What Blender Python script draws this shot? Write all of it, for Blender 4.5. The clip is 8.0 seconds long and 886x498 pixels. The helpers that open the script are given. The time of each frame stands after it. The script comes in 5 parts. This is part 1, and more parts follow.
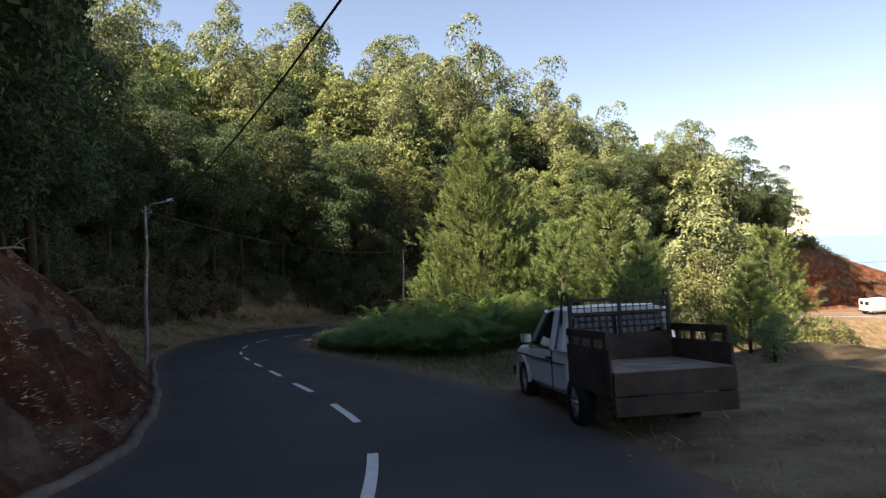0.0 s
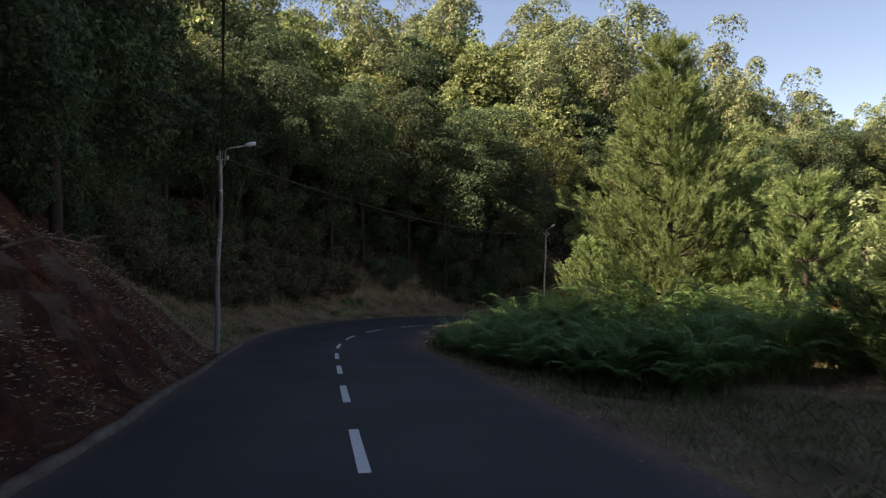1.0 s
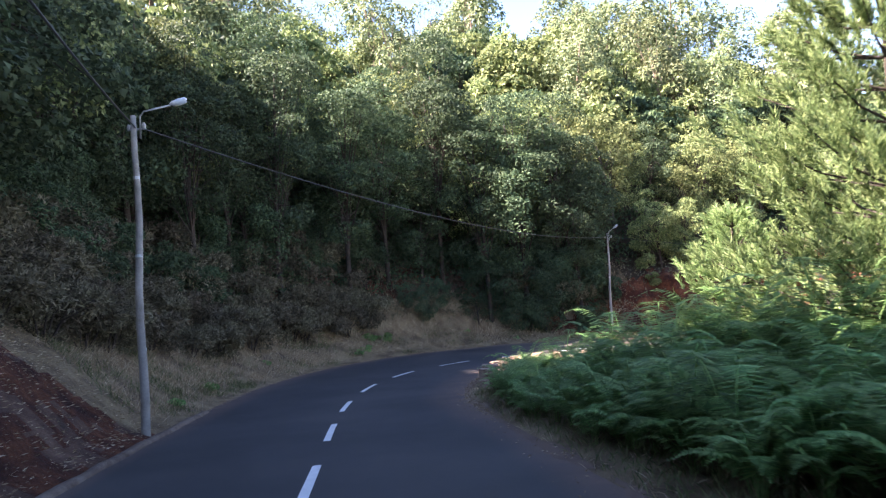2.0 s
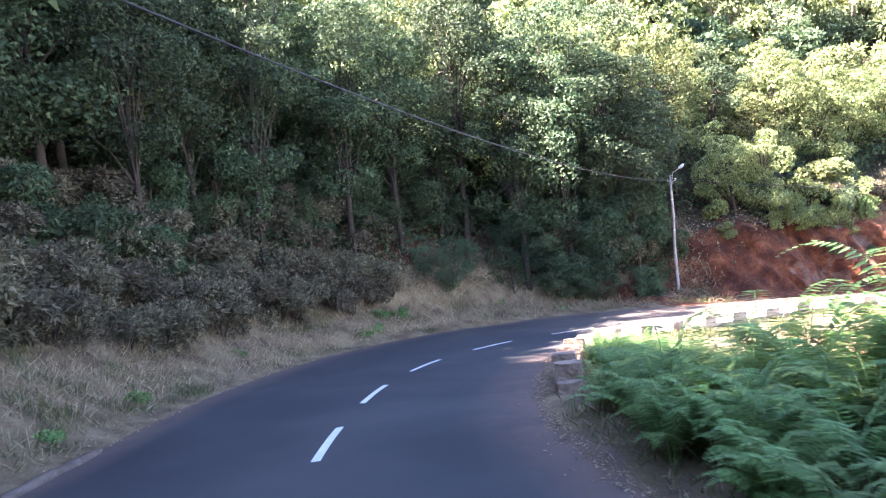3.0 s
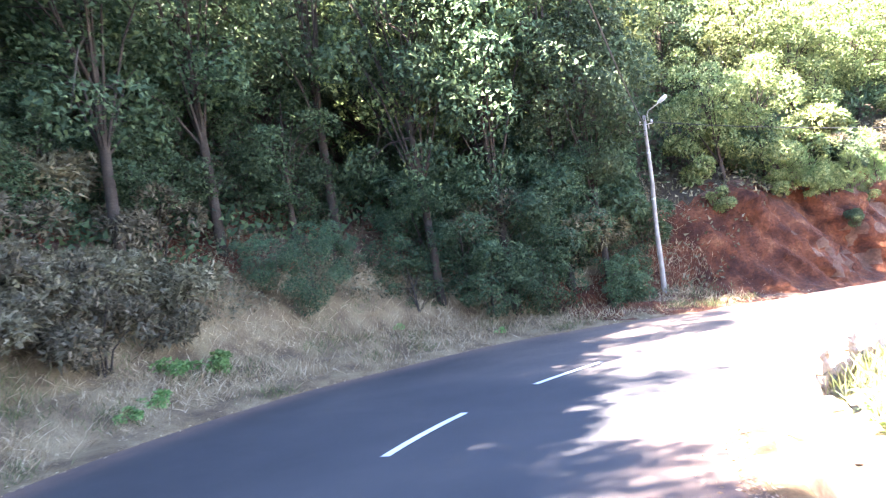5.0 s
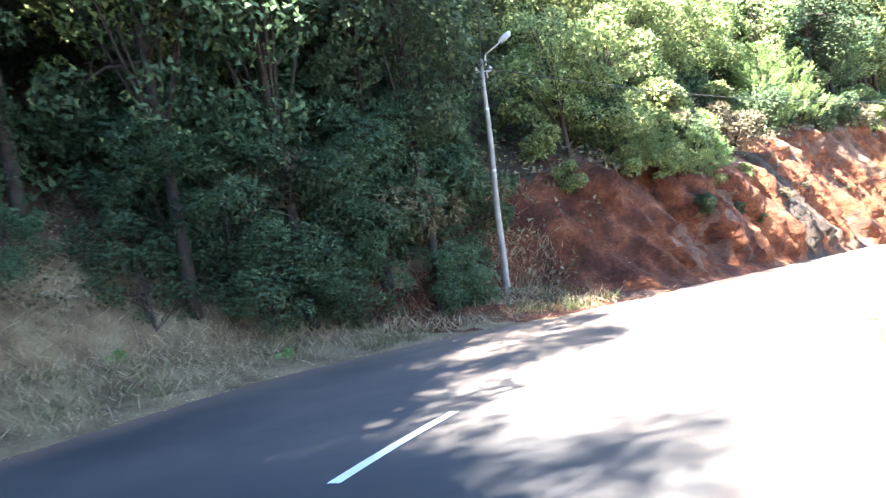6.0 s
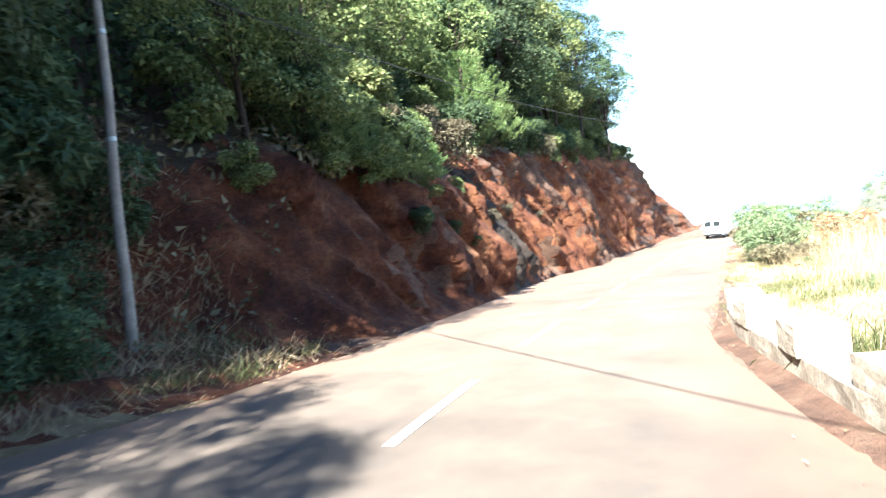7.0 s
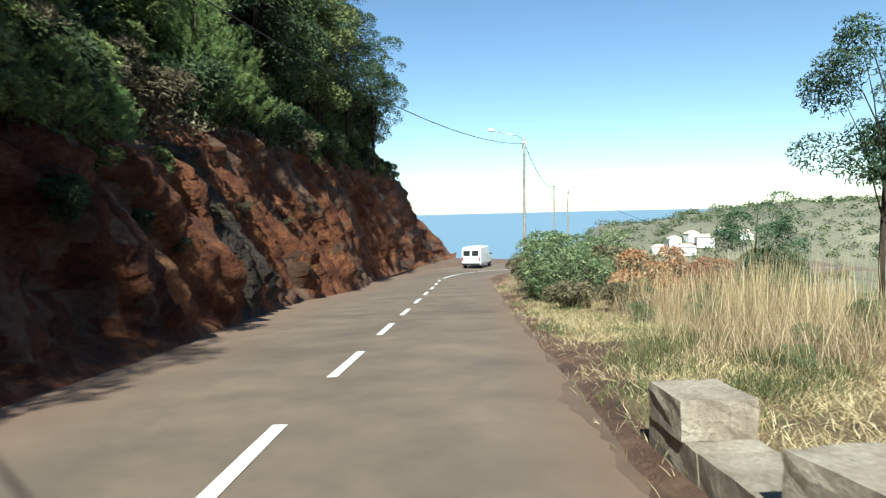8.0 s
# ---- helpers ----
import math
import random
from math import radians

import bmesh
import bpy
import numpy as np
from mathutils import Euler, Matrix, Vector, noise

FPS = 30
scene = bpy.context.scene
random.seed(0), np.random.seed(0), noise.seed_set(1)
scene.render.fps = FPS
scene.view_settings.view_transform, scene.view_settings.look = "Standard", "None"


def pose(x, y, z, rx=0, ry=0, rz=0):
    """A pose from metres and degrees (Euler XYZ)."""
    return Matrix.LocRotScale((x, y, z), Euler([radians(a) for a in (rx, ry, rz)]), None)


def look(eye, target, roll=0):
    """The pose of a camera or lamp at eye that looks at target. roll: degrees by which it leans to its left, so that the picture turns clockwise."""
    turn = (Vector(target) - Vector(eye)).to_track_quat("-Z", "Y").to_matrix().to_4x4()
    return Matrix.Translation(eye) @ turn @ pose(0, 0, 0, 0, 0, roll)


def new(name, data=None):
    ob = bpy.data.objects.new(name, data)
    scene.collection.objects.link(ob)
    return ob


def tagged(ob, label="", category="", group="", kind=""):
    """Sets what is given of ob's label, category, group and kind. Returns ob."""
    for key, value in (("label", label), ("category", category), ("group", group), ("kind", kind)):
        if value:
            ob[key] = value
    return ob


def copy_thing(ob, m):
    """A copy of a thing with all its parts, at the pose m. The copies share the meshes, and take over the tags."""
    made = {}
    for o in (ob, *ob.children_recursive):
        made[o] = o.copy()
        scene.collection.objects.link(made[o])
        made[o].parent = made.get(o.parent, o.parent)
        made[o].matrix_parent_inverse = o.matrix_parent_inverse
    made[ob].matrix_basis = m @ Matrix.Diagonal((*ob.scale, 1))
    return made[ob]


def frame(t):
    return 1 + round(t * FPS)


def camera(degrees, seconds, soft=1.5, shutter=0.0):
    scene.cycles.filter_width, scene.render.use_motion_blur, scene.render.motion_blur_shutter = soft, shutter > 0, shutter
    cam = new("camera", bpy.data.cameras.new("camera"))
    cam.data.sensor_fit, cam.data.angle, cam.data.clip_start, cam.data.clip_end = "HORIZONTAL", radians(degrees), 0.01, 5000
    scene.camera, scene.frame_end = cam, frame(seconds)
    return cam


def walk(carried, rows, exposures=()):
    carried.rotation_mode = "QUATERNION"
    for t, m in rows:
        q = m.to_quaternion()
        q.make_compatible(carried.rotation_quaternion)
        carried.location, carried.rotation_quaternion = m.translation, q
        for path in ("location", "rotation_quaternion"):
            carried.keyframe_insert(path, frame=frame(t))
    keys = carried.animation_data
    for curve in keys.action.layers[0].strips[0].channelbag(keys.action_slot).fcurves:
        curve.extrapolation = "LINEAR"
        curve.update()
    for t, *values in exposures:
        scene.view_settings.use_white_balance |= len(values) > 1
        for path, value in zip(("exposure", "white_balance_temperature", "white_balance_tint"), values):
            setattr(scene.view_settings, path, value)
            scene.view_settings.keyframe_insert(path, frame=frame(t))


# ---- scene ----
import collections

cam = camera(65.8, 8.0, soft=1.2, shutter=0.15)
ROWS = [
    (0.0, 0.000, -0.000, 1.571, -0.00, -0.76, 2.16),
    (0.5, -0.327, 3.898, 1.150, 4.44, 1.77, 1.55),
    (1.0, -0.895, 8.155, 0.696, 11.43, -1.15, 0.19),
    (1.5, -1.753, 12.237, 0.309, 13.75, 0.49, 0.76),
    (2.0, -2.906, 16.384, -0.137, 14.39, 1.39, 4.64),
    (2.2, -3.402, 17.930, -0.298, 15.37, -0.17, 3.92),
    (3.3, -6.077, 25.619, -1.034, 14.05, -0.62, 8.76),
    (3.5, -6.518, 26.865, -1.193, 11.94, -0.16, 10.05),
    (4.0, -7.576, 30.192, -1.583, 10.64, 0.08, 11.25),
    (4.2, -7.904, 31.474, -1.722, 10.76, -0.82, 10.22),
    (5.3, -9.137, 38.537, -2.376, 0.52, 0.29, 9.96),
    (5.5, -9.130, 39.794, -2.541, -1.88, -1.23, 10.04),
    (6.0, -8.607, 42.958, -2.892, -12.54, -1.50, 9.80),
    (6.5, -8.245, 45.624, -3.095, -24.03, -5.59, 8.82),
    (7.0, -6.196, 48.618, -3.187, -39.25, -3.55, 7.39),
    (7.2, -5.421, 49.594, -3.285, -44.71, -2.97, 7.42),
    (7.5, -4.095, 50.763, -3.453, -51.28, -3.66, 5.22),
    (7.7, -3.118, 51.548, -3.558, -54.74, -3.03, 2.21),
    (8.0, -1.512, 52.637, -3.692, -59.31, -3.55, 1.44),
]
EXPOSURES = [(0.0, 2.1, 7900, 18), (1.0, 1.85, 7800, 20), (1.5, 2.7, 7000, 26), (2.0, 3.5, 6350, 26), (3.5, 5.05, 6200, 31), (4.2, 5.3, 6150, 28), (5.5, 5.5, 6250, 18),
             (6.0, 4.8, 6000, 10), (6.5, 4.05, 5850, 8), (7.0, 3.25, 5700, 5), (7.5, 1.9, 5750, 0), (8.0, 1.3, 5750, -4)]
walk(cam, [(t, pose(x, y, z, 90 + pitch, roll, yaw)) for t, x, y, z, yaw, pitch, roll in ROWS], EXPOSURES)

# ---- light ----
SUN_DIR = Vector((-0.915, -0.385, 1.05)).normalized()
world = bpy.data.worlds.new("sky")
scene.world = world
world.use_nodes = True
wn = world.node_tree.nodes
sky = wn.new("ShaderNodeTexSky")
sky.sky_type = "NISHITA"
sky.sun_disc = False
sky.sun_elevation = math.asin(SUN_DIR.z)
sky.sun_rotation = math.atan2(SUN_DIR.x, SUN_DIR.y)
sky.altitude = 1500
sky.air_density, sky.dust_density, sky.ozone_density = 1.0, 0.15, 0.9
wn["Background"].inputs["Strength"].default_value = 0.06
world.node_tree.links.new(sky.outputs[0], wn["Background"].inputs["Color"])
sun_data = bpy.data.lights.new("sun", "SUN")
sun_data.energy, sun_data.angle, sun_data.color = 5.0, radians(0.55), (1.0, 0.93, 0.80)
sun = new("sun", sun_data)
sun.matrix_world = look(SUN_DIR * 100, (0, 0, 0))


# ---- materials ----
def node_material(name):
    m = bpy.data.materials.new(name)
    m.use_nodes = True
    nt = m.node_tree
    return m, nt, nt.nodes["Principled BSDF"]


def noise_node(nt, scale, detail=6, rough=0.6, vec=None, dist=0.0):
    n = nt.nodes.new("ShaderNodeTexNoise")
    n.inputs["Scale"].default_value, n.inputs["Detail"].default_value, n.inputs["Roughness"].default_value = scale, detail, rough
    n.inputs["Distortion"].default_value = dist
    if vec is None:
        vec = nt.nodes.new("ShaderNodeTexCoord").outputs["Object"]
    nt.links.new(vec, n.inputs["Vector"])
    return n.outputs["Fac"]


def ramp_node(nt, fac, stops):
    r = nt.nodes.new("ShaderNodeValToRGB")
    el = r.color_ramp.elements
    while len(el) < len(stops):
        el.new(0.5)
    for e, (p, c) in zip(el, stops):
        e.position, e.color = p, (*c, 1)
    nt.links.new(fac, r.inputs["Fac"])
    return r.outputs["Color"]


def mix_node(nt, fac, a, b, mode="MIX"):
    m = nt.nodes.new("ShaderNodeMix")
    m.data_type, m.blend_type = "RGBA", mode
    for sock, v in ((m.inputs[0], fac), (m.inputs[6], a), (m.inputs[7], b)):
        if isinstance(v, (int, float)):
            sock.default_value = v
        elif isinstance(v, tuple):
            sock.default_value = (*v, 1)
        else:
            nt.links.new(v, sock)
    return m.outputs[2]


def bump_node(nt, bsdf, height, strength, distance):
    b = nt.nodes.new("ShaderNodeBump")
    b.inputs["Strength"].default_value, b.inputs["Distance"].default_value = strength, distance
    nt.links.new(height, b.inputs["Height"])
    nt.links.new(b.outputs["Normal"], bsdf.inputs["Normal"])


def surface(name, stops, scale=3.0, fine=40.0, rough=0.85, bump=0.4, dist=0.03, metal=0.0, spec=0.3, blotch=0.35):
    """A mottled surface: a coarse colour ramp, broken up by fine grain, with relief."""
    m, nt, b = node_material(name)
    coarse, grain = noise_node(nt, scale), noise_node(nt, fine, 8, 0.7)
    col = ramp_node(nt, coarse, stops)
    dark = ramp_node(nt, grain, [(0.3, (1 - blotch,) * 3), (0.7, (1, 1, 1))])
    nt.links.new(mix_node(nt, 1.0, col, dark, "MULTIPLY"), b.inputs["Base Color"])
    b.inputs["Roughness"].default_value, b.inputs["Metallic"].default_value = rough, metal
    b.inputs["Specular IOR Level"].default_value = spec
    bump_node(nt, b, grain, bump, dist)
    return m


def leaf_material(name, stops, trans=0.4, rough=0.45):
    """Leaves: each leaf takes its own tone, each plant a slight shift; light comes through."""
    m, nt, b = node_material(name)
    geo = nt.nodes.new("ShaderNodeNewGeometry")
    info = nt.nodes.new("ShaderNodeObjectInfo")
    col = ramp_node(nt, geo.outputs["Random Per Island"], stops)
    hue = nt.nodes.new("ShaderNodeHueSaturation")
    mr = nt.nodes.new("ShaderNodeMapRange")
    mr.inputs["To Min"].default_value, mr.inputs["To Max"].default_value = 0.485, 0.512
    nt.links.new(info.outputs["Random"], mr.inputs["Value"])
    nt.links.new(mr.outputs[0], hue.inputs["Hue"])
    mv = nt.nodes.new("ShaderNodeMapRange")
    mv.inputs["To Min"].default_value, mv.inputs["To Max"].default_value = 0.75, 1.25
    nt.links.new(info.outputs["Random"], mv.inputs["Value"])
    nt.links.new(mv.outputs[0], hue.inputs["Value"])
    nt.links.new(col, hue.inputs["Color"])
    nt.links.new(hue.outputs[0], b.inputs["Base Color"])
    b.inputs["Roughness"].default_value = rough
    b.inputs["Specular IOR Level"].default_value = 0.18
    tr = nt.nodes.new("ShaderNodeBsdfTranslucent")
    nt.links.new(hue.outputs[0], tr.inputs["Color"])
    mx = nt.nodes.new("ShaderNodeMixShader")
    mx.inputs[0].default_value = trans
    nt.links.new(b.outputs[0], mx.inputs[1])
    nt.links.new(tr.outputs[0], mx.inputs[2])
    nt.links.new(mx.outputs[0], nt.nodes["Material Output"].inputs["Surface"])
    return m


def plain(name, color, rough=0.6, metal=0.0, spec=0.4):
    return surface(name, [(0.3, tuple(c * 0.88 for c in color)), (0.7, color)], 2.0, 30.0, rough, 0.08, 0.004, metal, spec, 0.12)




def dusty_road():
    """Asphalt that grows pale and brown with dust towards the open end of the bend."""
    m, nt, b = node_material("worn_asphalt")
    pos = nt.nodes.new("ShaderNodeTexCoord").outputs["Object"]
    sep = nt.nodes.new("ShaderNodeSeparateXYZ")
    nt.links.new(pos, sep.inputs[0])
    along = nt.nodes.new("ShaderNodeMath")
    nt.links.new(sep.outputs[0], along.inputs[0])
    nt.links.new(sep.outputs[1], along.inputs[1])
    mottle = noise_node(nt, 0.35, 5, 0.6, pos)
    spread_out = nt.nodes.new("ShaderNodeMath")
    spread_out.operation = "MULTIPLY_ADD"
    spread_out.inputs[1].default_value = 14.0
    nt.links.new(mottle, spread_out.inputs[0])
    nt.links.new(along.outputs[0], spread_out.inputs[2])
    dust = nt.nodes.new("ShaderNodeMapRange")
    dust.interpolation_type = "SMOOTHSTEP"
    dust.inputs["From Min"].default_value, dust.inputs["From Max"].default_value = 43, 66
    nt.links.new(spread_out.outputs[0], dust.inputs["Value"])
    dark = ramp_node(nt, mottle, [(0.3, (0.034, 0.034, 0.036)), (0.5, (0.046, 0.045, 0.046)), (0.7, (0.062, 0.058, 0.056))])
    pale = ramp_node(nt, noise_node(nt, 0.9, 6, 0.65, pos), [(0.3, (0.112, 0.085, 0.067)), (0.5, (0.150, 0.112, 0.086)), (0.7, (0.196, 0.143, 0.106))])
    grain = noise_node(nt, 220, 6, 0.7, pos)
    speck = ramp_node(nt, grain, [(0.3, (0.72,) * 3), (0.7, (1, 1, 1))])
    patch = ramp_node(nt, noise_node(nt, 0.12, 3, 0.5, pos, 1.5), [(0.42, (0.86,) * 3), (0.5, (1, 1, 1))])
    col = mix_node(nt, 1.0, mix_node(nt, dust.outputs[0], dark, pale), speck, "MULTIPLY")
    col = mix_node(nt, 1.0, col, patch, "MULTIPLY")
    blown = nt.nodes.new("ShaderNodeAttribute")
    blown.attribute_name = "dust"
    drift = nt.nodes.new("ShaderNodeMath")
    drift.operation, drift.use_clamp = "MULTIPLY", True
    nt.links.new(blown.outputs["Fac"], drift.inputs[0])
    nt.links.new(ramp_node(nt, noise_node(nt, 1.6, 7, 0.7, pos), [(0.30, (0.4,) * 3), (0.58, (1, 1, 1))]), drift.inputs[1])
    earth = ramp_node(nt, grain, [(0.3, (0.10, 0.062, 0.044)), (0.7, (0.21, 0.130, 0.090))])
    nt.links.new(mix_node(nt, drift.outputs[0], col, earth), b.inputs["Base Color"])
    b.inputs["Roughness"].default_value, b.inputs["Specular IOR Level"].default_value = 0.82, 0.28
    bump_node(nt, b, grain, 0.5, 0.006)
    return m


ROAD = dusty_road()
DUSTY = surface("asphalt_edge", [(0.3, (0.10, 0.065, 0.047)), (0.7, (0.185, 0.120, 0.085))], 1.2, 120, 0.9, 0.5, 0.01, blotch=0.4)
PAINT = surface("road_paint", [(0.3, (0.62, 0.62, 0.60)), (0.7, (0.80, 0.80, 0.78))], 6, 90, 0.6, 0.2, 0.003, blotch=0.3)
# one red soil in two tones: darker for shaded cuts, lighter for sunlit cliff
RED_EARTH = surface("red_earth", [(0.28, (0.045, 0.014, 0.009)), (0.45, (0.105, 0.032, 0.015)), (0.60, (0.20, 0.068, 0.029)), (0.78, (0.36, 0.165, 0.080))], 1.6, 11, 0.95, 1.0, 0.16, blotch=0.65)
SUNLIT_EARTH = surface("dry_cut_earth", [(0.28, (0.075, 0.024, 0.014)), (0.45, (0.185, 0.062, 0.029)), (0.60, (0.315, 0.125, 0.056)), (0.78, (0.48, 0.26, 0.135))], 1.4, 11, 0.95, 1.0, 0.16, blotch=0.6)
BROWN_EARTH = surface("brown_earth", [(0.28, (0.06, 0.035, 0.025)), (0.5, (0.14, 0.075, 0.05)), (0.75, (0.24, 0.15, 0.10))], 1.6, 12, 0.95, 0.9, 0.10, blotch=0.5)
LITTER = surface("dry_litter", [(0.3, (0.095, 0.062, 0.036)), (0.5, (0.215, 0.150, 0.080)), (0.72, (0.33, 0.25, 0.14))], 1.4, 26, 0.95, 0.8, 0.05, blotch=0.55)
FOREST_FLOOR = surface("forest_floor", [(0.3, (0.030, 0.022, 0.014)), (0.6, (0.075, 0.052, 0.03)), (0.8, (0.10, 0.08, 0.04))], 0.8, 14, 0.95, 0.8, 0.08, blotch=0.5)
STONE = surface("grey_stone", [(0.3, (0.19, 0.12, 0.085)), (0.5, (0.36, 0.255, 0.185)), (0.75, (0.50, 0.40, 0.31))], 3.2, 28, 0.92, 0.8, 0.03, blotch=0.5)
ROCK = surface("dark_rock", [(0.3, (0.032, 0.023, 0.018)), (0.55, (0.075, 0.052, 0.038)), (0.8, (0.145, 0.10, 0.075))], 2.2, 13, 0.9, 1.0, 0.14, blotch=0.5)
CONCRETE = surface("old_concrete", [(0.3, (0.22, 0.17, 0.13)), (0.5, (0.40, 0.335, 0.27)), (0.8, (0.54, 0.48, 0.40))], 2.4, 30, 0.92, 0.8, 0.03, blotch=0.5)
KERB = surface("stained_edging", [(0.3, (0.10, 0.065, 0.047)), (0.55, (0.20, 0.15, 0.115)), (0.8, (0.30, 0.25, 0.21))], 2.0, 30, 0.92, 0.8, 0.03, blotch=0.5)
WOOD_POLE = surface("weathered_pole", [(0.3, (0.20, 0.18, 0.155)), (0.7, (0.37, 0.345, 0.31))], 3.0, 40, 0.85, 0.4, 0.01, blotch=0.35)
BARK = surface("bark", [(0.3, (0.028, 0.020, 0.015)), (0.7, (0.085, 0.062, 0.046))], 3.0, 25, 0.9, 0.8, 0.03, blotch=0.5)
PALE_BARK = surface("pale_bark", [(0.3, (0.14, 0.085, 0.055)), (0.6, (0.26, 0.20, 0.15)), (0.8, (0.40, 0.35, 0.28))], 2.0, 25, 0.85, 0.5, 0.02, blotch=0.4)
LEAF_ACACIA = leaf_material("acacia_leaf", [(0.0, (0.055, 0.085, 0.030)), (0.5, (0.138, 0.170, 0.062)), (1.0, (0.27, 0.295, 0.12))], 0.32, 0.65)
LEAF_DARK = leaf_material("dark_leaf", [(0.0, (0.028, 0.048, 0.024)), (0.6, (0.058, 0.088, 0.042)), (1.0, (0.105, 0.140, 0.064))], 0.3, 0.65)
LEAF_EUC = leaf_material("eucalyptus_leaf", [(0.0, (0.07, 0.10, 0.05)), (0.6, (0.16, 0.19, 0.088)), (1.0, (0.30, 0.315, 0.15))], 0.3, 0.6)
LEAF_FEATHER = leaf_material("feathery_leaf", [(0.0, (0.028, 0.062, 0.036)), (0.6, (0.066, 0.115, 0.06)), (1.0, (0.15, 0.205, 0.105))])
NEEDLE = leaf_material("pine_needle", [(0.0, (0.07, 0.12, 0.045)), (0.6, (0.17, 0.24, 0.085)), (1.0, (0.34, 0.41, 0.17))], 0.4)
LEAF_FERN = leaf_material("fern_leaf", [(0.0, (0.09, 0.185, 0.06)), (0.6, (0.185, 0.32, 0.105)), (1.0, (0.30, 0.44, 0.16))], 0.5, 0.6)
LEAF_HEATH = leaf_material("heath_leaf", [(0.0, (0.054, 0.047, 0.027)), (0.6, (0.118, 0.103, 0.060)), (1.0, (0.22, 0.185, 0.12))], 0.2, 0.7)
STRAW = leaf_material("dry_grass", [(0.0, (0.23, 0.165, 0.092)), (0.6, (0.44, 0.34, 0.205)), (1.0, (0.63, 0.525, 0.36))], 0.35, 0.8)
GRASS = leaf_material("green_grass", [(0.0, (0.055, 0.075, 0.03)), (0.6, (0.12, 0.14, 0.055)), (1.0, (0.23, 0.22, 0.10))], 0.35)

LEAF_RUST = leaf_material("rusty_leaf", [(0.0, (0.20, 0.10, 0.055)), (0.6, (0.37, 0.21, 0.12)), (1.0, (0.48, 0.33, 0.21))], 0.3)
LEAF_SAGE = leaf_material("sage_leaf", [(0.0, (0.06, 0.085, 0.042)), (0.6, (0.14, 0.18, 0.09)), (1.0, (0.27, 0.30, 0.16))], 0.35, 0.6)


# ---- building helpers ----


def mesh_object(name, verts, faces, materials, parent=None, label="", smooth=False, index=None):
    me = bpy.data.meshes.new(name)
    me.from_pydata([tuple(v) for v in verts], [], [tuple(f) for f in faces])
    for m in materials if isinstance(materials, (list, tuple)) else [materials]:
        me.materials.append(m)
    if index is not None:
        me.polygons.foreach_set("material_index", index)
    if smooth:
        me.polygons.foreach_set("use_smooth", [True] * len(me.polygons))
    me.update()
    ob = new(name, me)
    if parent:
        ob.parent = parent
    if label:
        tagged(ob, label)
    return ob


def tris_object(name, q, materials, parent=None, label=""):
    """q: n x 3 x 3 corners of loose triangles."""
    n = len(q)
    me = bpy.data.meshes.new(name)
    me.vertices.add(3 * n)
    me.vertices.foreach_set("co", np.ascontiguousarray(q, dtype=np.float32).ravel())
    me.loops.add(3 * n)
    me.loops.foreach_set("vertex_index", np.arange(3 * n, dtype=np.int32))
    me.polygons.add(n)
    me.polygons.foreach_set("loop_start", np.arange(0, 3 * n, 3, dtype=np.int32))
    me.materials.append(materials)
    me.update(calc_edges=True)
    ob = new(name, me)
    if parent:
        ob.parent = parent
    if label:
        tagged(ob, label)
    return ob


def quads_object(name, q, materials, parent=None, label="", index=None):
    """q: n x 4 x 3 corners of loose quads."""
    n = len(q)
    me = bpy.data.meshes.new(name)
    me.vertices.add(4 * n)
    me.vertices.foreach_set("co", np.ascontiguousarray(q, dtype=np.float32).ravel())
    me.loops.add(4 * n)
    me.loops.foreach_set("vertex_index", np.arange(4 * n, dtype=np.int32))
    me.polygons.add(n)
    me.polygons.foreach_set("loop_start", np.arange(0, 4 * n, 4, dtype=np.int32))
    for m in materials if isinstance(materials, (list, tuple)) else [materials]:
        me.materials.append(m)
    if index is not None:
        me.polygons.foreach_set("material_index", np.asarray(index, dtype=np.int32))
    me.update(calc_edges=True)
    ob = new(name, me)
    if parent:
        ob.parent = parent
    if label:
        tagged(ob, label)
    return ob


def part(name, bm, material, parent=None, label="", smooth=False):
    me = bpy.data.meshes.new(name)
    bm.normal_update()
    bm.to_mesh(me)
    bm.free()
    me.materials.append(material)
    if smooth:
        me.polygons.foreach_set("use_smooth", [True] * len(me.polygons))
    ob = new(name, me)
    if parent:
        ob.parent = parent
    if label:
        tagged(ob, label)
    return ob


def box(bm, x0, x1, y0, y1, z0, z1, bevel=0.0, m=None):
    r = bmesh.ops.create_cube(bm, size=1.0)
    vs = r["verts"]
    for v in vs:
        v.co = Vector(((x0 + x1) / 2 + v.co.x * (x1 - x0), (y0 + y1) / 2 + v.co.y * (y1 - y0), (z0 + z1) / 2 + v.co.z * (z1 - z0)))
    if bevel:
        es = {e for v in vs for e in v.link_edges}
        r = bmesh.ops.bevel(bm, geom=list(es), offset=bevel, segments=2, profile=0.6, affect="EDGES")
        vs = list({v for f in r["faces"] for v in f.verts} | {v for v in vs if v.is_valid})
    if m is not None:
        bmesh.ops.transform(bm, matrix=m, verts=vs)
    return vs


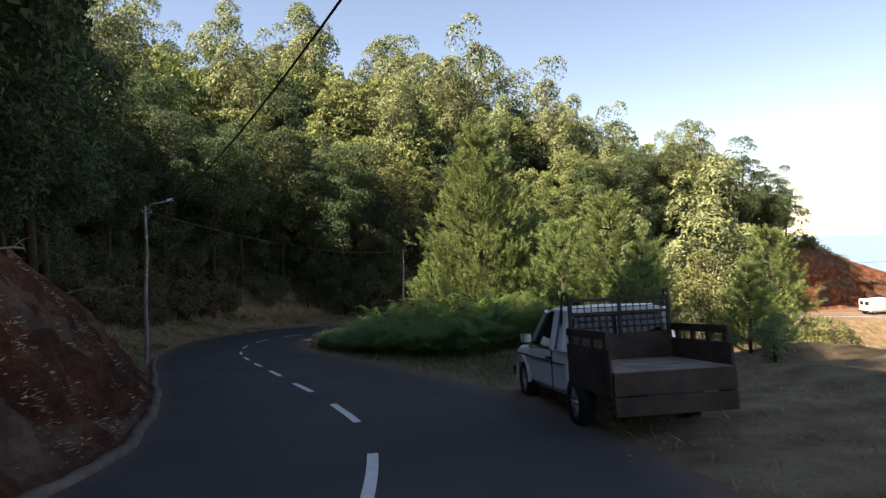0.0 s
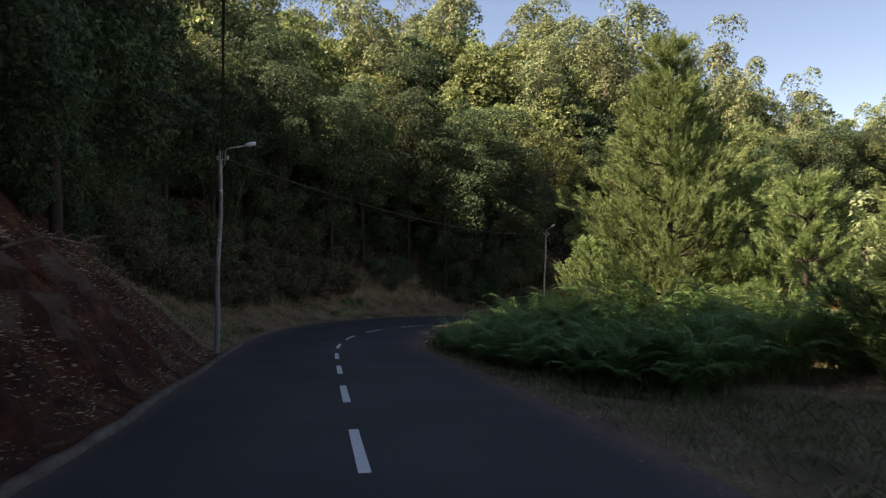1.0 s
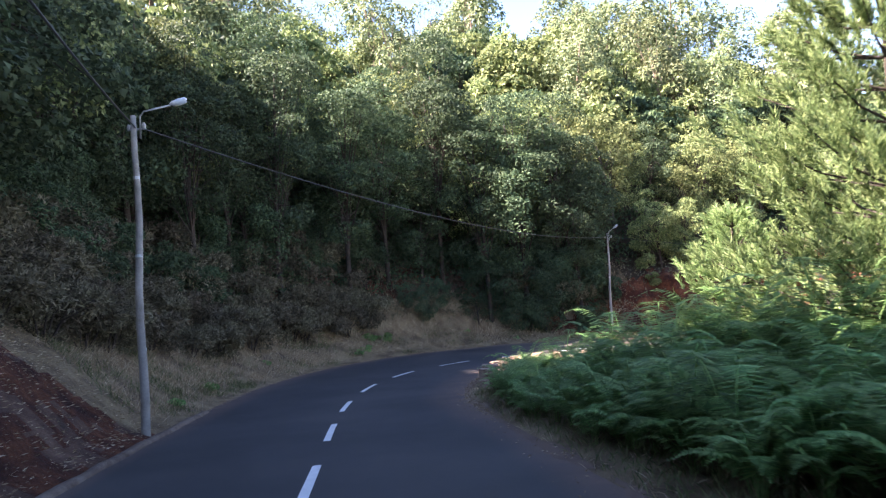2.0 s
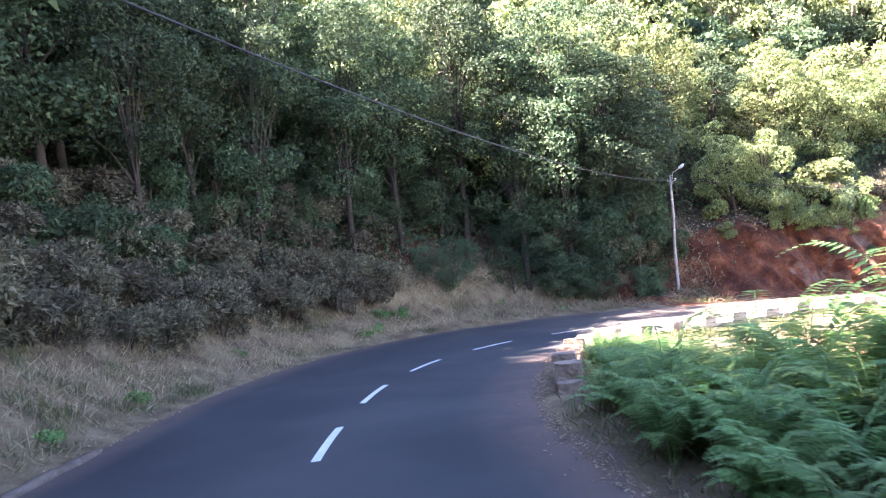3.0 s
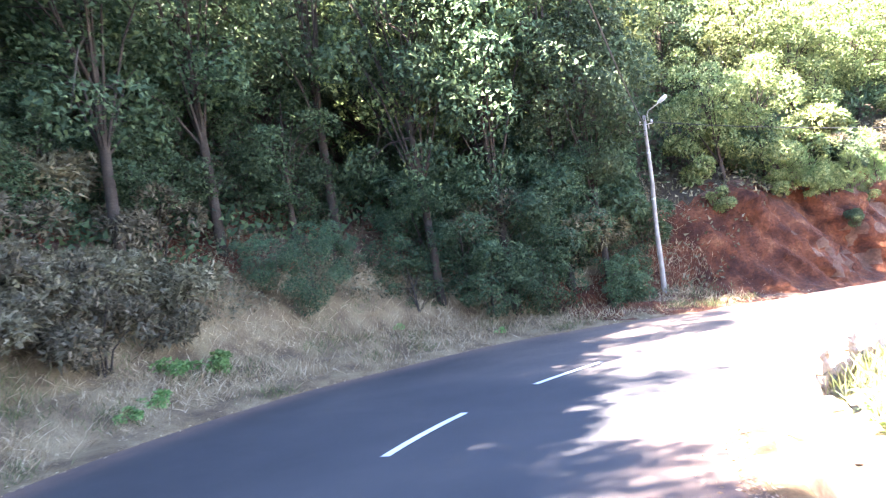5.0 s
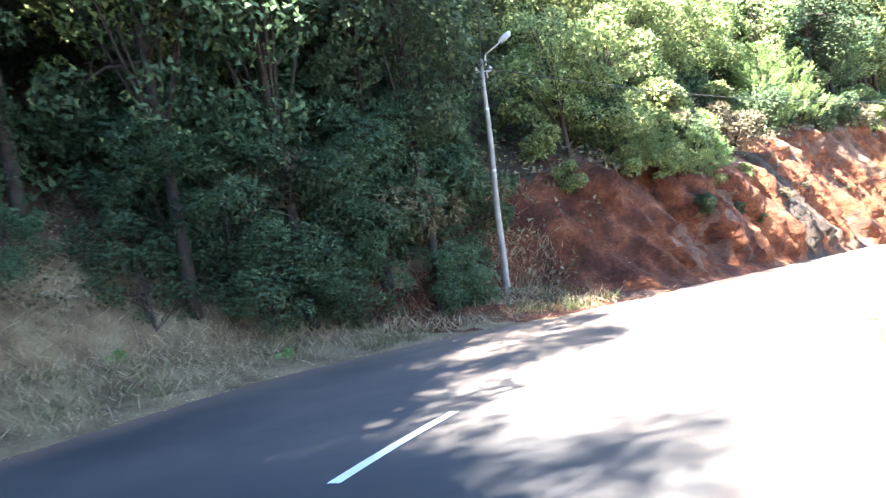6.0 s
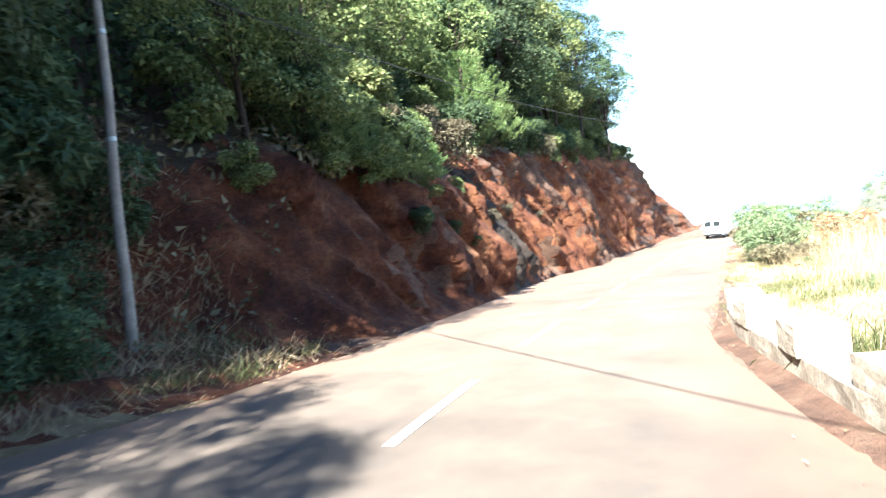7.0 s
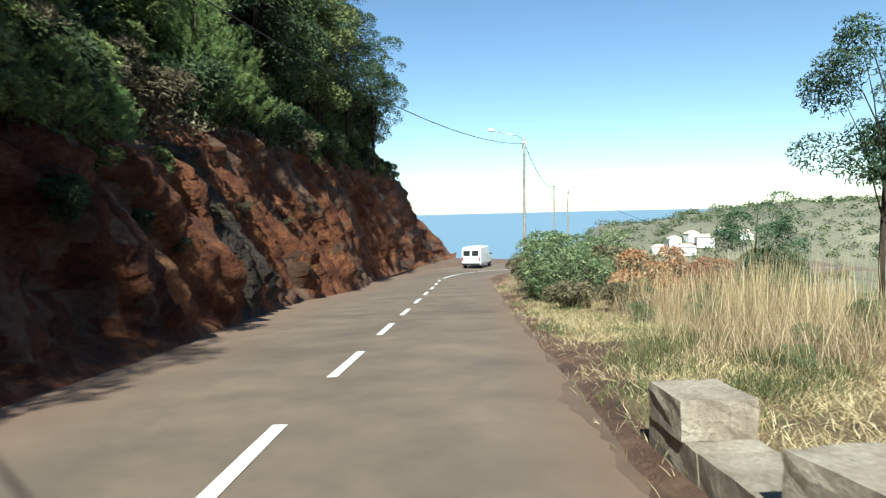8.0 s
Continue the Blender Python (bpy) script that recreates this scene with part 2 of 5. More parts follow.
def tube(bm, pts, radii, sides=8, cap=True):
    pts = [Vector(p) for p in pts]
    rings = []
    for i, p in enumerate(pts):
        d = (pts[min(i + 1, len(pts) - 1)] - pts[max(i - 1, 0)]).normalized()
        a = d.orthogonal().normalized() if i == 0 else (rings_a - d * rings_a.dot(d)).normalized()
        rings_a = a
        b = d.cross(a)
        r = radii[i] if isinstance(radii, (list, tuple)) else radii
        rings.append([bm.verts.new(p + (a * math.cos(t) + b * math.sin(t)) * r) for t in (2 * math.pi * k / sides for k in range(sides))])
    for r0, r1 in zip(rings, rings[1:]):
        for k in range(sides):
            bm.faces.new((r0[k], r0[(k + 1) % sides], r1[(k + 1) % sides], r1[k]))
    if cap:
        bm.faces.new(rings[0][::-1])
        bm.faces.new(rings[-1])


def unit(v):
    return v / np.maximum(np.linalg.norm(v, axis=-1, keepdims=True), 1e-9)


def leaf_quads(base, direction, length, width, r, droop=0.0):
    """Diamond leaves that grow from base along direction."""
    n = len(base)
    d = unit(direction)
    side = unit(np.cross(d, unit(r.normal(size=(n, 3)))))
    length = np.broadcast_to(length, (n,))[:, None]
    width = np.broadcast_to(width, (n,))[:, None]
    mid = base + d * length * 0.45
    tip = base + d * length
    tip[:, 2] -= droop * length[:, 0]
    return np.stack([base, mid + side * width / 2, tip, mid - side * width / 2], axis=1)


def leaf_tris(base, direction, length, width, r, droop=0.0, face=None, jitter=0.6):
    """Small pointed leaves that grow from base along direction; face: the way their blades turn."""
    n = len(base)
    d = unit(direction)
    side = unit(np.cross(d, unit(r.normal(size=(n, 3))) if face is None else unit(face + r.normal(size=(n, 3)) * jitter)))
    length = np.broadcast_to(length, (n,))[:, None]
    width = np.broadcast_to(width, (n,))[:, None]
    tip = base + d * length
    tip[:, 2] -= droop * length[:, 0]
    foot = base + d * length * 0.2
    return np.stack([foot - side * width / 2, foot + side * width / 2, tip], axis=1)


# ---- the road's line ----
CONTROL = [(-0.6, -60, 5.6), (-0.6, -30, 2.9), (-0.6, -10, 1.0), (-0.6, 0, 0.03), (-0.85, 7.4, -0.74), (-2.01, 11.82, -1.21), (-3.63, 16.11, -1.69),
           (-5.31, 20.4, -2.15), (-6.99, 24.76, -2.65), (-8.59, 28.95, -3.09), (-10.01, 33.2, -3.5), (-10.93, 37.59, -3.84), (-11.0, 42.03, -4.17),
           (-9.73, 46.27, -4.48), (-7.25, 50.01, -4.8), (-4.45, 52.45, -4.98), (-1.38, 54.35, -5.15), (2.42, 56.53, -5.41), (6.29, 58.71, -5.77),
           (10.2, 60.9, -6.13), (14.12, 63.09, -6.5), (18.06, 65.26, -6.83), (26, 69.6, -7.5), (36, 75, -8.3), (44, 77.7, -8.8), (49, 77.0, -9.0),
           (53, 74, -9.2), (60, 65, -9.6), (70, 50, -10)]


def catmull(points, step=0.25):
    p = np.array(points, float)
    p = np.vstack([2 * p[0] - p[1], p, 2 * p[-1] - p[-2]])
    out = []
    for a, b, c, d in zip(p, p[1:], p[2:], p[3:]):
        n = max(2, int(np.linalg.norm(c - b) / step))
        t = np.linspace(0, 1, n, endpoint=False)[:, None]
        out.append(0.5 * (2 * b + (c - a) * t + (2 * a - 5 * b + 4 * c - d) * t ** 2 + (3 * b - a - 3 * c + d) * t ** 3))
    return np.vstack([*out, p[-2:-1]])


LINE = catmull(CONTROL)
ARC = np.concatenate([[0], np.cumsum(np.linalg.norm(np.diff(LINE[:, :2], axis=0), axis=1))])
ARC += 39.8 - np.interp(11.82, LINE[:, 1][:300], ARC[:300])
S_MIN, S_MAX = ARC[0], ARC[-1]


def road_at(s):
    """Place on the centre line and the level direction to its left."""
    s = np.asarray(s, float)
    p = np.stack([np.interp(s, ARC, LINE[:, k]) for k in range(3)], axis=-1)
    a = np.stack([np.interp(s - 0.8, ARC, LINE[:, k]) for k in range(2)], axis=-1)
    b = np.stack([np.interp(s + 0.8, ARC, LINE[:, k]) for k in range(2)], axis=-1)
    d = unit(b - a)
    return p, np.stack([-d[..., 1], d[..., 0]], axis=-1)


_k = int(np.searchsorted(ARC, 126.0))
_d = unit(LINE[_k] - LINE[_k - 12])
HILL_LINE = np.vstack([LINE[:_k], LINE[_k] + np.outer(np.arange(0, 160, 1.0), [_d[0], _d[1], -0.04])])
HILL_ARC = np.concatenate([ARC[:_k], ARC[_k] + np.arange(0, 160, 1.0) * np.hypot(_d[0], _d[1])])


def hill_at(s, l, h=0.0):
    """As at(), by a line that runs straight on where the road bends away."""
    s = np.asarray(s, float)
    p = np.stack([np.interp(s, HILL_ARC, HILL_LINE[:, k]) for k in range(3)], axis=-1)
    a = np.stack([np.interp(s - 0.8, HILL_ARC, HILL_LINE[:, k]) for k in range(2)], axis=-1)
    b = np.stack([np.interp(s + 0.8, HILL_ARC, HILL_LINE[:, k]) for k in range(2)], axis=-1)
    d = unit(b - a)
    p[..., :2] += np.stack([-d[..., 1], d[..., 0]], axis=-1) * np.asarray(l, float)[..., None]
    p[..., 2] += h
    return p


def at(s, l, h=0.0):
    """World place at arc s, l metres left of the centre line, h above the road."""
    p, n = road_at(s)
    p = p.copy()
    p[..., :2] += n * np.asarray(l, float)[..., None]
    p[..., 2] += h
    return p


def table(pairs):
    k = np.array(pairs, float)
    return lambda s: np.interp(s, k[:, 0], k[:, 1])


EDGE_L = table([(-30, 3.3), (45, 3.35), (54, 3.7), (60, 4.0), (65, 4.35), (70, 4.9), (74, 5.4), (78, 5.7), (82, 5.4), (84.6, 4.5), (87, 3.4), (90, 3.0), (96, 3.2), (104, 4.0), (110, 4.3), (118, 3.6), (123, 3.85), (126, 4.15), (132, 3.9), (138, 4.1), (143, 5.4), (150, 7.5), (180, 8)])
EDGE_R = table([(-30, 3.0), (30, 3.0), (60, 3.15), (65, 3.5), (67, 3.66), (70, 3.76), (72, 3.80), (75, 3.92), (79, 4.1), (81, 4.1), (84, 3.7), (86, 3.35), (88, 2.98), (89.6, 2.70), (91, 2.62), (95, 2.75), (105, 2.9), (130, 3.2), (180, 3.5)])


def value_noise(x, y, seed=0):
    return np.array([noise.noise((a, b, seed * 7.31)) for a, b in zip(np.ravel(x), np.ravel(y))]).reshape(np.shape(x))


# left slope: (distance past the road's edge, height) by stretches of the road
PROFILES = [(-30, [(0, 0), (0.4, 0.25), (1.9, 2.6), (3.6, 4.6), (8, 8.6)]), (40, [(0, 0), (0.4, 0.25), (1.9, 2.6), (3.6, 4.6), (8, 8.6)]),
            (54, [(0, 0), (0.5, 0.3), (1.9, 2.2), (3.6, 3.8), (8, 7.8)]), (60, [(0, 0), (0.6, 0.25), (2.0, 1.6), (3.6, 2.9), (8, 7.0)]),
            (68, [(0, 0), (0.8, 0.15), (2.4, 0.9), (4.0, 2.3), (8, 6.6)]), (80, [(0, 0), (0.8, 0.15), (2.2, 0.8), (3.6, 2.4), (8, 6.6)]),
            (86, [(0, 0), (1.0, 0.12), (2.4, 0.45), (3.8, 2.4), (8, 6.4)]), (89.5, [(0, 0), (1.0, 0.12), (2.3, 0.5), (3.4, 2.9), (8, 6.8)]),
            (92.5, [(0, 0), (0.5, 0.25), (1.3, 1.6), (2.2, 3.6), (8, 7.6)]), (97, [(0, 0), (0.3, 0.35), (0.85, 1.8), (1.5, 3.3), (8, 8.2)]),
            (102, [(0, 0), (0.25, 0.4), (0.9, 2.2), (1.5, 3.7), (8, 8.6)]), (108, [(0, 0), (0.25, 0.4), (1.05, 3.0), (1.8, 5.2), (8, 9.6)]),
            (114, [(0, 0), (0.25, 0.4), (1.05, 3.2), (1.95, 5.8), (8, 10)]), (130, [(0, 0), (0.25, 0.5), (1.3, 4.2), (2.4, 7.4), (8, 10)]),
            (146, [(0, 0), (0.3, 0.4), (1.0, 4.0), (2.0, 7.4), (8, 8.4)]), (156, [(0, 0), (0.4, 0.3), (1.5, 2.8), (3.0, 5.0), (8, 5.2)]),
            (164, [(0, 0), (0.4, 0.3), (1.5, 2.0), (3.0, 3.2), (8, 2)]), (172, [(0, 0), (0.4, 0.0), (1.5, -0.4), (3, -1.0), (8, -4)]), (190, [(0, 0), (0.4, -0.2), (1.5, -0.6), (3, -1.2), (8, -4)])]
CREST = table([(-30, 34), (50, 33), (66, 31), (80, 30), (92, 29), (104, 27), (115, 22), (126, 15.5), (136, 11), (148, 8.8), (156, 5), (164, -3), (190, -6)])


def left_height(s, u):
    """Height above the road of the slope on the left, u metres past the edge."""
    s, u = np.broadcast_arrays(np.asarray(s, float), np.asarray(u, float))
    ks = np.array([p[0] for p in PROFILES], float)
    xs = np.array([[q[0] for q in p[1]] for p in PROFILES], float)
    hs = np.array([[q[1] for q in p[1]] for p in PROFILES], float)
    x = [np.interp(s, ks, xs[:, k]) for k in range(5)]
    h = [np.interp(s, ks, hs[:, k]) for k in range(5)]
    out = h[0]
    for k in range(4):
        t = np.clip((u - x[k]) / (x[k + 1] - x[k]), 0, 1)
        out = out + t * (h[k + 1] - h[k])
    past, top = np.maximum(u - x[4], 0), CREST(s)
    rise = np.maximum(top - h[4], 0.01)
    return out + np.where(top > h[4], rise * (1 - np.exp(-past * 0.85 / rise)), -0.5 * past)


def right_height(s, v):
    """Height above the road of the ground on the right, v metres past the edge."""
    flat = np.interp(s, [-30, 30, 42, 50, 62, 84, 90, 104, 118, 126, 180], [7, 7, 7, 5, 1.6, 1.6, 3.0, 6, 5, 4, 3])
    drop = np.interp(s, [-30, 30, 45, 62, 84, 92, 110, 180], [0.5, 0.5, 0.40, 0.45, 0.45, 0.36, 0.36, 0.4])
    return np.where(v < flat, 0.02 * v, 0.02 * flat - (v - flat) * drop * np.minimum(1, (v - flat) / 3))


def strip(name, s_values, u_values, place, materials, pick, label, category):
    """A ground strip laid out along the road."""
    S, U = np.meshgrid(s_values, u_values, indexing="ij")
    P = place(S, U)
    ns, nu = S.shape
    verts = P.reshape(-1, 3)
    idx = np.arange(ns * nu).reshape(ns, nu)
    faces = np.stack([idx[:-1, :-1], idx[1:, :-1], idx[1:, 1:], idx[:-1, 1:]], axis=-1).reshape(-1, 4)
    cs, cu = (S[:-1, :-1] + S[1:, 1:]) / 2, (U[:-1, :-1] + U[1:, 1:]) / 2
    mi = pick(cs, cu).ravel().astype(int).tolist() if pick else None
    ob = mesh_object(name, verts, faces, materials, None, "", True, mi)
    return tagged(ob, label, category, kind="structure")


def spread(a, b, fine, coarse, n0):
    """Steps that widen away from the road."""
    out, x, d = [a], a, fine
    while x < b:
        x += d
        if len(out) > n0:
            d = min(d * 1.12, coarse)
        out.append(min(x, b))
    return np.array(out)


# ---- road ----
s_road = np.arange(S_MIN + 2, S_MAX - 2, 0.5)
u_road = np.linspace(0, 1, 29)
road = strip("road", s_road, u_road,
      lambda S, U: at(S, EDGE_L(S) - U * (EDGE_L(S) + EDGE_R(S)), 0.03 * (0.25 - (U - 0.5) ** 2)), ROAD, None,
      "worn dark grey asphalt road curving downhill", "road")
S, U = np.meshgrid(s_road, u_road, indexing="ij")
span = EDGE_L(S) + EDGE_R(S)
near_left, near_right = U * span, (1 - U) * span
reach_left, reach_right = np.interp(S, [56, 64, 86, 94], [0.7, 1.1, 1.1, 2.0]), np.interp(S, [54, 62, 84, 92], [0.6, 1.5, 1.4, 0.8])
dusty = np.maximum(np.clip(1 - near_left / reach_left, 0, 1), np.clip(1 - near_right / reach_right, 0, 1))
road.data.attributes.new("dust", "FLOAT", "POINT").data.foreach_set("value", dusty.ravel().astype(np.float32))


def edge_dust(name, side):
    def place(S, U):
        j = value_noise(S * 0.5, U * 0 + side, 3) * 0.22 + value_noise(S * 3.1, U * 0 + side, 23) * 0.05 + value_noise(S * 9.0, U * 0 + side, 24) * 0.03
        e = EDGE_L(S) if side > 0 else EDGE_R(S)
        return at(S, side * (e + 0.10 - U * np.maximum(0.32 + j * 1.6, 0.12)), 0.03 * (0.25 - (0.5 - U * 0.08) ** 2) + np.where(U > 0.9, -0.006, 0.006))
    return strip(name, np.arange(20, 132, 0.09), np.linspace(0, 1, 4), place, DUSTY, None, "strip of reddish dust along the road edge", "dust")


edge_dust("road_edge_dust", 1)
edge_dust("road_edge_dust", -1)

# low edging between the road and the red bank
def edging_place(S, U):
    wob = value_noise(S * 0.6, U * 0, 27) * 0.05 + value_noise(S * 2.3, U * 0, 28) * 0.025
    high = 0.075 + value_noise(S * 1.1, U * 0, 29) * 0.05
    out = np.interp(U, [0, 0.2, 0.35, 0.75, 0.9, 1], [0, 0, 0.03, 0.15, 0.17, 0.17])
    up = np.interp(U, [0, 0.2, 0.35, 0.75, 0.9, 1], [-0.1, 0.3, 1.0, 0.95, 0.3, -1.0]) * np.maximum(high, 0.02)
    return at(S, EDGE_L(S) - 0.42 + out + wob, up)


strip("edging", np.arange(18, 63, 0.2), np.array([0, 0.2, 0.35, 0.55, 0.75, 0.9, 1]), edging_place, KERB, None,
      "low crumbling edging of earth-stained concrete along the road", "edging")

# dashed centre line: 2.25 m marks that end at every 4.5 m, then an unbroken line into the next bend
def mark(s, half, label):
    n = len(s)
    v = np.vstack([at(s, half, 0.0145), at(s, -half, 0.0145)])
    ob = mesh_object("road_mark", v, [(i, n + i, n + i + 1, i + 1) for i in range(n - 1)], PAINT)
    tagged(ob, label, "road mark", "centre line", "structure")


ends = [float(np.interp(0.5, [0, 1], [ARC[np.hypot(LINE[:, 0] - c[0], LINE[:, 1] - c[1]).argmin()]] * 2)) for c in CONTROL[5:22]]
ends = [ends[0] - 4.52 * k for k in range(8, 0, -1)] + ends + [ends[-1] + 4.52 * k for k in (1, 2, 3, 4)]
for e in ends:
    mark(np.linspace(e - 2.25, e, 6), 0.06, "white painted dash of the centre line")
mark(np.arange(ends[-1] + 2.2, S_MAX - 3, 0.6), 0.07, "unbroken white centre line in the bend")


# ---- ground ----
def left_place(S, U):
    e = EDGE_H(S)
    H = left_height(S, U)
    D = S + 0.45 * H
    cliff = np.interp(S, [84, 92, 160, 168], [0.0, 1.0, 1.0, 0.0]) + np.interp(S, [48, 56], [0.6, 0.0])
    rough = value_noise(S * 0.55, U * 0.8, 1) * 0.45 + value_noise(S * 1.7, U * 1.9, 2) * 0.18
    gully = (np.abs(value_noise(D * 0.40, H * 0.10, 4)) - 0.22) * 1.7 + value_noise(D * 1.1, H * 0.35, 6) * 0.55 + value_noise(D * 2.6, H * 0.9, 8) * 0.34
    gully = gully + (0.30 - np.abs(value_noise((S + 0.8 * H) * 1.5, H * 0.30, 15))) * 0.55 + (0.25 - np.abs(value_noise((S + 0.7 * H) * 3.4, H * 0.7, 16))) * 0.30
    gully = gully + value_noise(S * 3.2, H * 2.6, 13) * 0.10 + value_noise(S * 6.5, H * 5.5, 14) * 0.06
    big = value_noise(S * 0.08, U * 0.08, 5) * 2.2
    fade = np.clip(U / 1.2, 0, 1)
    wall = np.clip(U / 0.35, 0, 1) * np.clip((4.0 - U) / 2.0, 0, 1) * cliff
    h = H + rough * fade * 0.6 + big * np.clip((U - 8) / 12, 0, 1)
    return hill_at(S, e - 0.25 + U + rough * fade * 0.4 + gully * wall * 1.0, h - 0.03 * (U == 0) + gully * wall * 0.15)


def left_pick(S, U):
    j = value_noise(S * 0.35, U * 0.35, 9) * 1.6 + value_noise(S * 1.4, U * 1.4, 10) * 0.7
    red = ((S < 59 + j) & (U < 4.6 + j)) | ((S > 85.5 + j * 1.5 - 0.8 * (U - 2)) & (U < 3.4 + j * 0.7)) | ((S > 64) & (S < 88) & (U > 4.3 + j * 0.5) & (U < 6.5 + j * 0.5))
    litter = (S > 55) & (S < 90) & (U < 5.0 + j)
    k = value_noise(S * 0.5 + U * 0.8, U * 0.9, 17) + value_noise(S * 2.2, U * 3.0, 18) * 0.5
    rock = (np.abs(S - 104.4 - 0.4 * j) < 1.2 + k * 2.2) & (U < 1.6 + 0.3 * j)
    # beyond arc 98 the red earth takes its paler, sun-struck tone
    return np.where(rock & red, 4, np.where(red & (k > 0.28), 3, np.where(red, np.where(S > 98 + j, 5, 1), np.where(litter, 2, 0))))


EDGE_H = lambda s: np.where(s > 126, np.interp(s, [126, 132, 140, 152, 164], [4.2, 3.9, 2.9, 1.5, -0.4]), EDGE_L(s))
s_left = np.concatenate([np.arange(S_MIN + 2, 20, 2.0), np.arange(20, 56, 0.4), np.arange(56, 136, 0.22), np.arange(136, 190, 1.0)])
strip("hillside", s_left, np.concatenate([np.arange(0, 2.4, 0.06), spread(2.4, 110, 0.2, 5.0, 12)]), left_place, [FOREST_FLOOR, RED_EARTH, LITTER, BROWN_EARTH, ROCK, SUNLIT_EARTH], left_pick,
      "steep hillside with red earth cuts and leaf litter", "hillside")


strip("shoulder", np.arange(122, 163, 0.5), np.linspace(0, 1, 5),
      lambda S, U: (1 - U)[..., None] * at(S, EDGE_L(S) - 0.25, -0.012) + U[..., None] * hill_at(S, EDGE_H(S) + 0.5, 0.05), DUSTY, None,
      "bare dusty shoulder between the road and the foot of the cut", "shoulder")


def right_place(S, V):
    skirt = np.clip((V - 14) / 5, 0, 1) * 4.5
    V = V * np.interp(S, [54, 62, 84, 92], [1, 0.5, 0.5, 1])
    rough = value_noise(S * 0.5, V * 0.7, 11) * 0.22
    return at(S, -(EDGE_R(S) - 0.25 + V), right_height(S, V) - skirt + rough * np.clip(V / 1.5, 0, 1) - 0.03 * (V == 0) + 0.02)


def verge_pick(S, V):
    return (S > 84) & (V < 0.9 + value_noise(S * 0.7, V * 0.7, 33) * 1.1)


s_right = np.concatenate([np.arange(S_MIN + 2, 24, 2.0), np.arange(24, 130, 0.6), np.arange(130, S_MAX - 12, 2.0)])
strip("verge", s_right, spread(0, 19, 0.4, 1.5, 12), right_place, [LITTER, BROWN_EARTH], verge_pick, "verge of dry earth, leaf litter and grass falling away from the road", "verge")


# lower land that falls to the sea, one sheet under everything
def lower_land():
    g = np.concatenate([-np.geomspace(2400, 60, 24), np.arange(-52, 190, 6.0), np.geomspace(200, 2400, 24)])
    X, Y = np.meshgrid(g, g + 20, indexing="ij")
    P = LINE[::8]
    z = np.empty(X.shape)
    for i in np.ndindex(X.shape):
        d = np.hypot(P[:, 0] - X[i], P[:, 1] - Y[i])
        k = d.argmin()
        z[i] = max(P[k, 2] - 4.2 - 0.34 * max(d[k] - 11, 0), -66)
    n = len(g)
    idx = np.arange(n * n).reshape(n, n)
    faces = np.stack([idx[:-1, :-1], idx[1:, :-1], idx[1:, 1:], idx[:-1, 1:]], axis=-1).reshape(-1, 4)
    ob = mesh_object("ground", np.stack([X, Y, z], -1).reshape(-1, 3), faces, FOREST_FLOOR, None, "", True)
    return tagged(ob, "brushy ground that falls steeply to the sea", "ground", kind="structure")


lower_land()
m_sea, nt, b = node_material("sea")
b.inputs["Base Color"].default_value = (0.11, 0.175, 0.245, 1)
b.inputs["Roughness"].default_value = 0.3
bump_node(nt, b, noise_node(nt, 0.05, 4), 0.12, 1.0)
a = np.linspace(0, 2 * math.pi, 65)[:-1]
tagged(mesh_object("water", [(0, 0, -60)] + [(4800 * math.cos(t), 4800 * math.sin(t), -60) for t in a], [(0, i + 1, (i + 1) % 64 + 1) for i in range(64)], m_sea),
       "calm hazy blue sea far below", "sea", kind="structure")


# ---- plants ----
def crown_points(n, r, rx, rz, lumps=14, flat=0.7):
    """Leaf places and outward directions in a lumpy crown round the origin."""
    c = unit(r.normal(size=(lumps, 3))) * r.uniform(0.35, 0.92, (lumps, 1)) * [rx, rx, rz]
    rad = r.uniform(0.24, 0.46, lumps) * (rx * 0.65 + rz * 0.35) * (14 / max(lumps, 14)) ** 0.38
    w = rad ** 2 / (rad ** 2).sum()
    k = r.choice(lumps, n, p=w)
    d = unit(r.normal(size=(n, 3)) + [0, 0, 0.55])
    out = unit(c[k] / [rx, rx, rz])
    d = unit(d + out * 0.35)
    p = c[k] + d * (rad[k] * r.uniform(0.55, 1.06, n) ** 0.6)[:, None] * [1, 1, flat]
    return p, d, c


def limb_mesh(bm, trunk, tips, r, r0):
    """Limbs from the trunk's upper part to the clumps."""
    t = [Vector(p) for p in trunk]
    for tip in tips[::2]:
        a = t[r.integers(2, len(t) - 2)]
        b = Vector(tip)
        mid = a.lerp(b, 0.5) + Vector((0, 0, 0.12 * (b - a).length))
        tube(bm, [a, mid, b], [r0 * 0.34, r0 * 0.22, r0 * 0.07], 5, False)


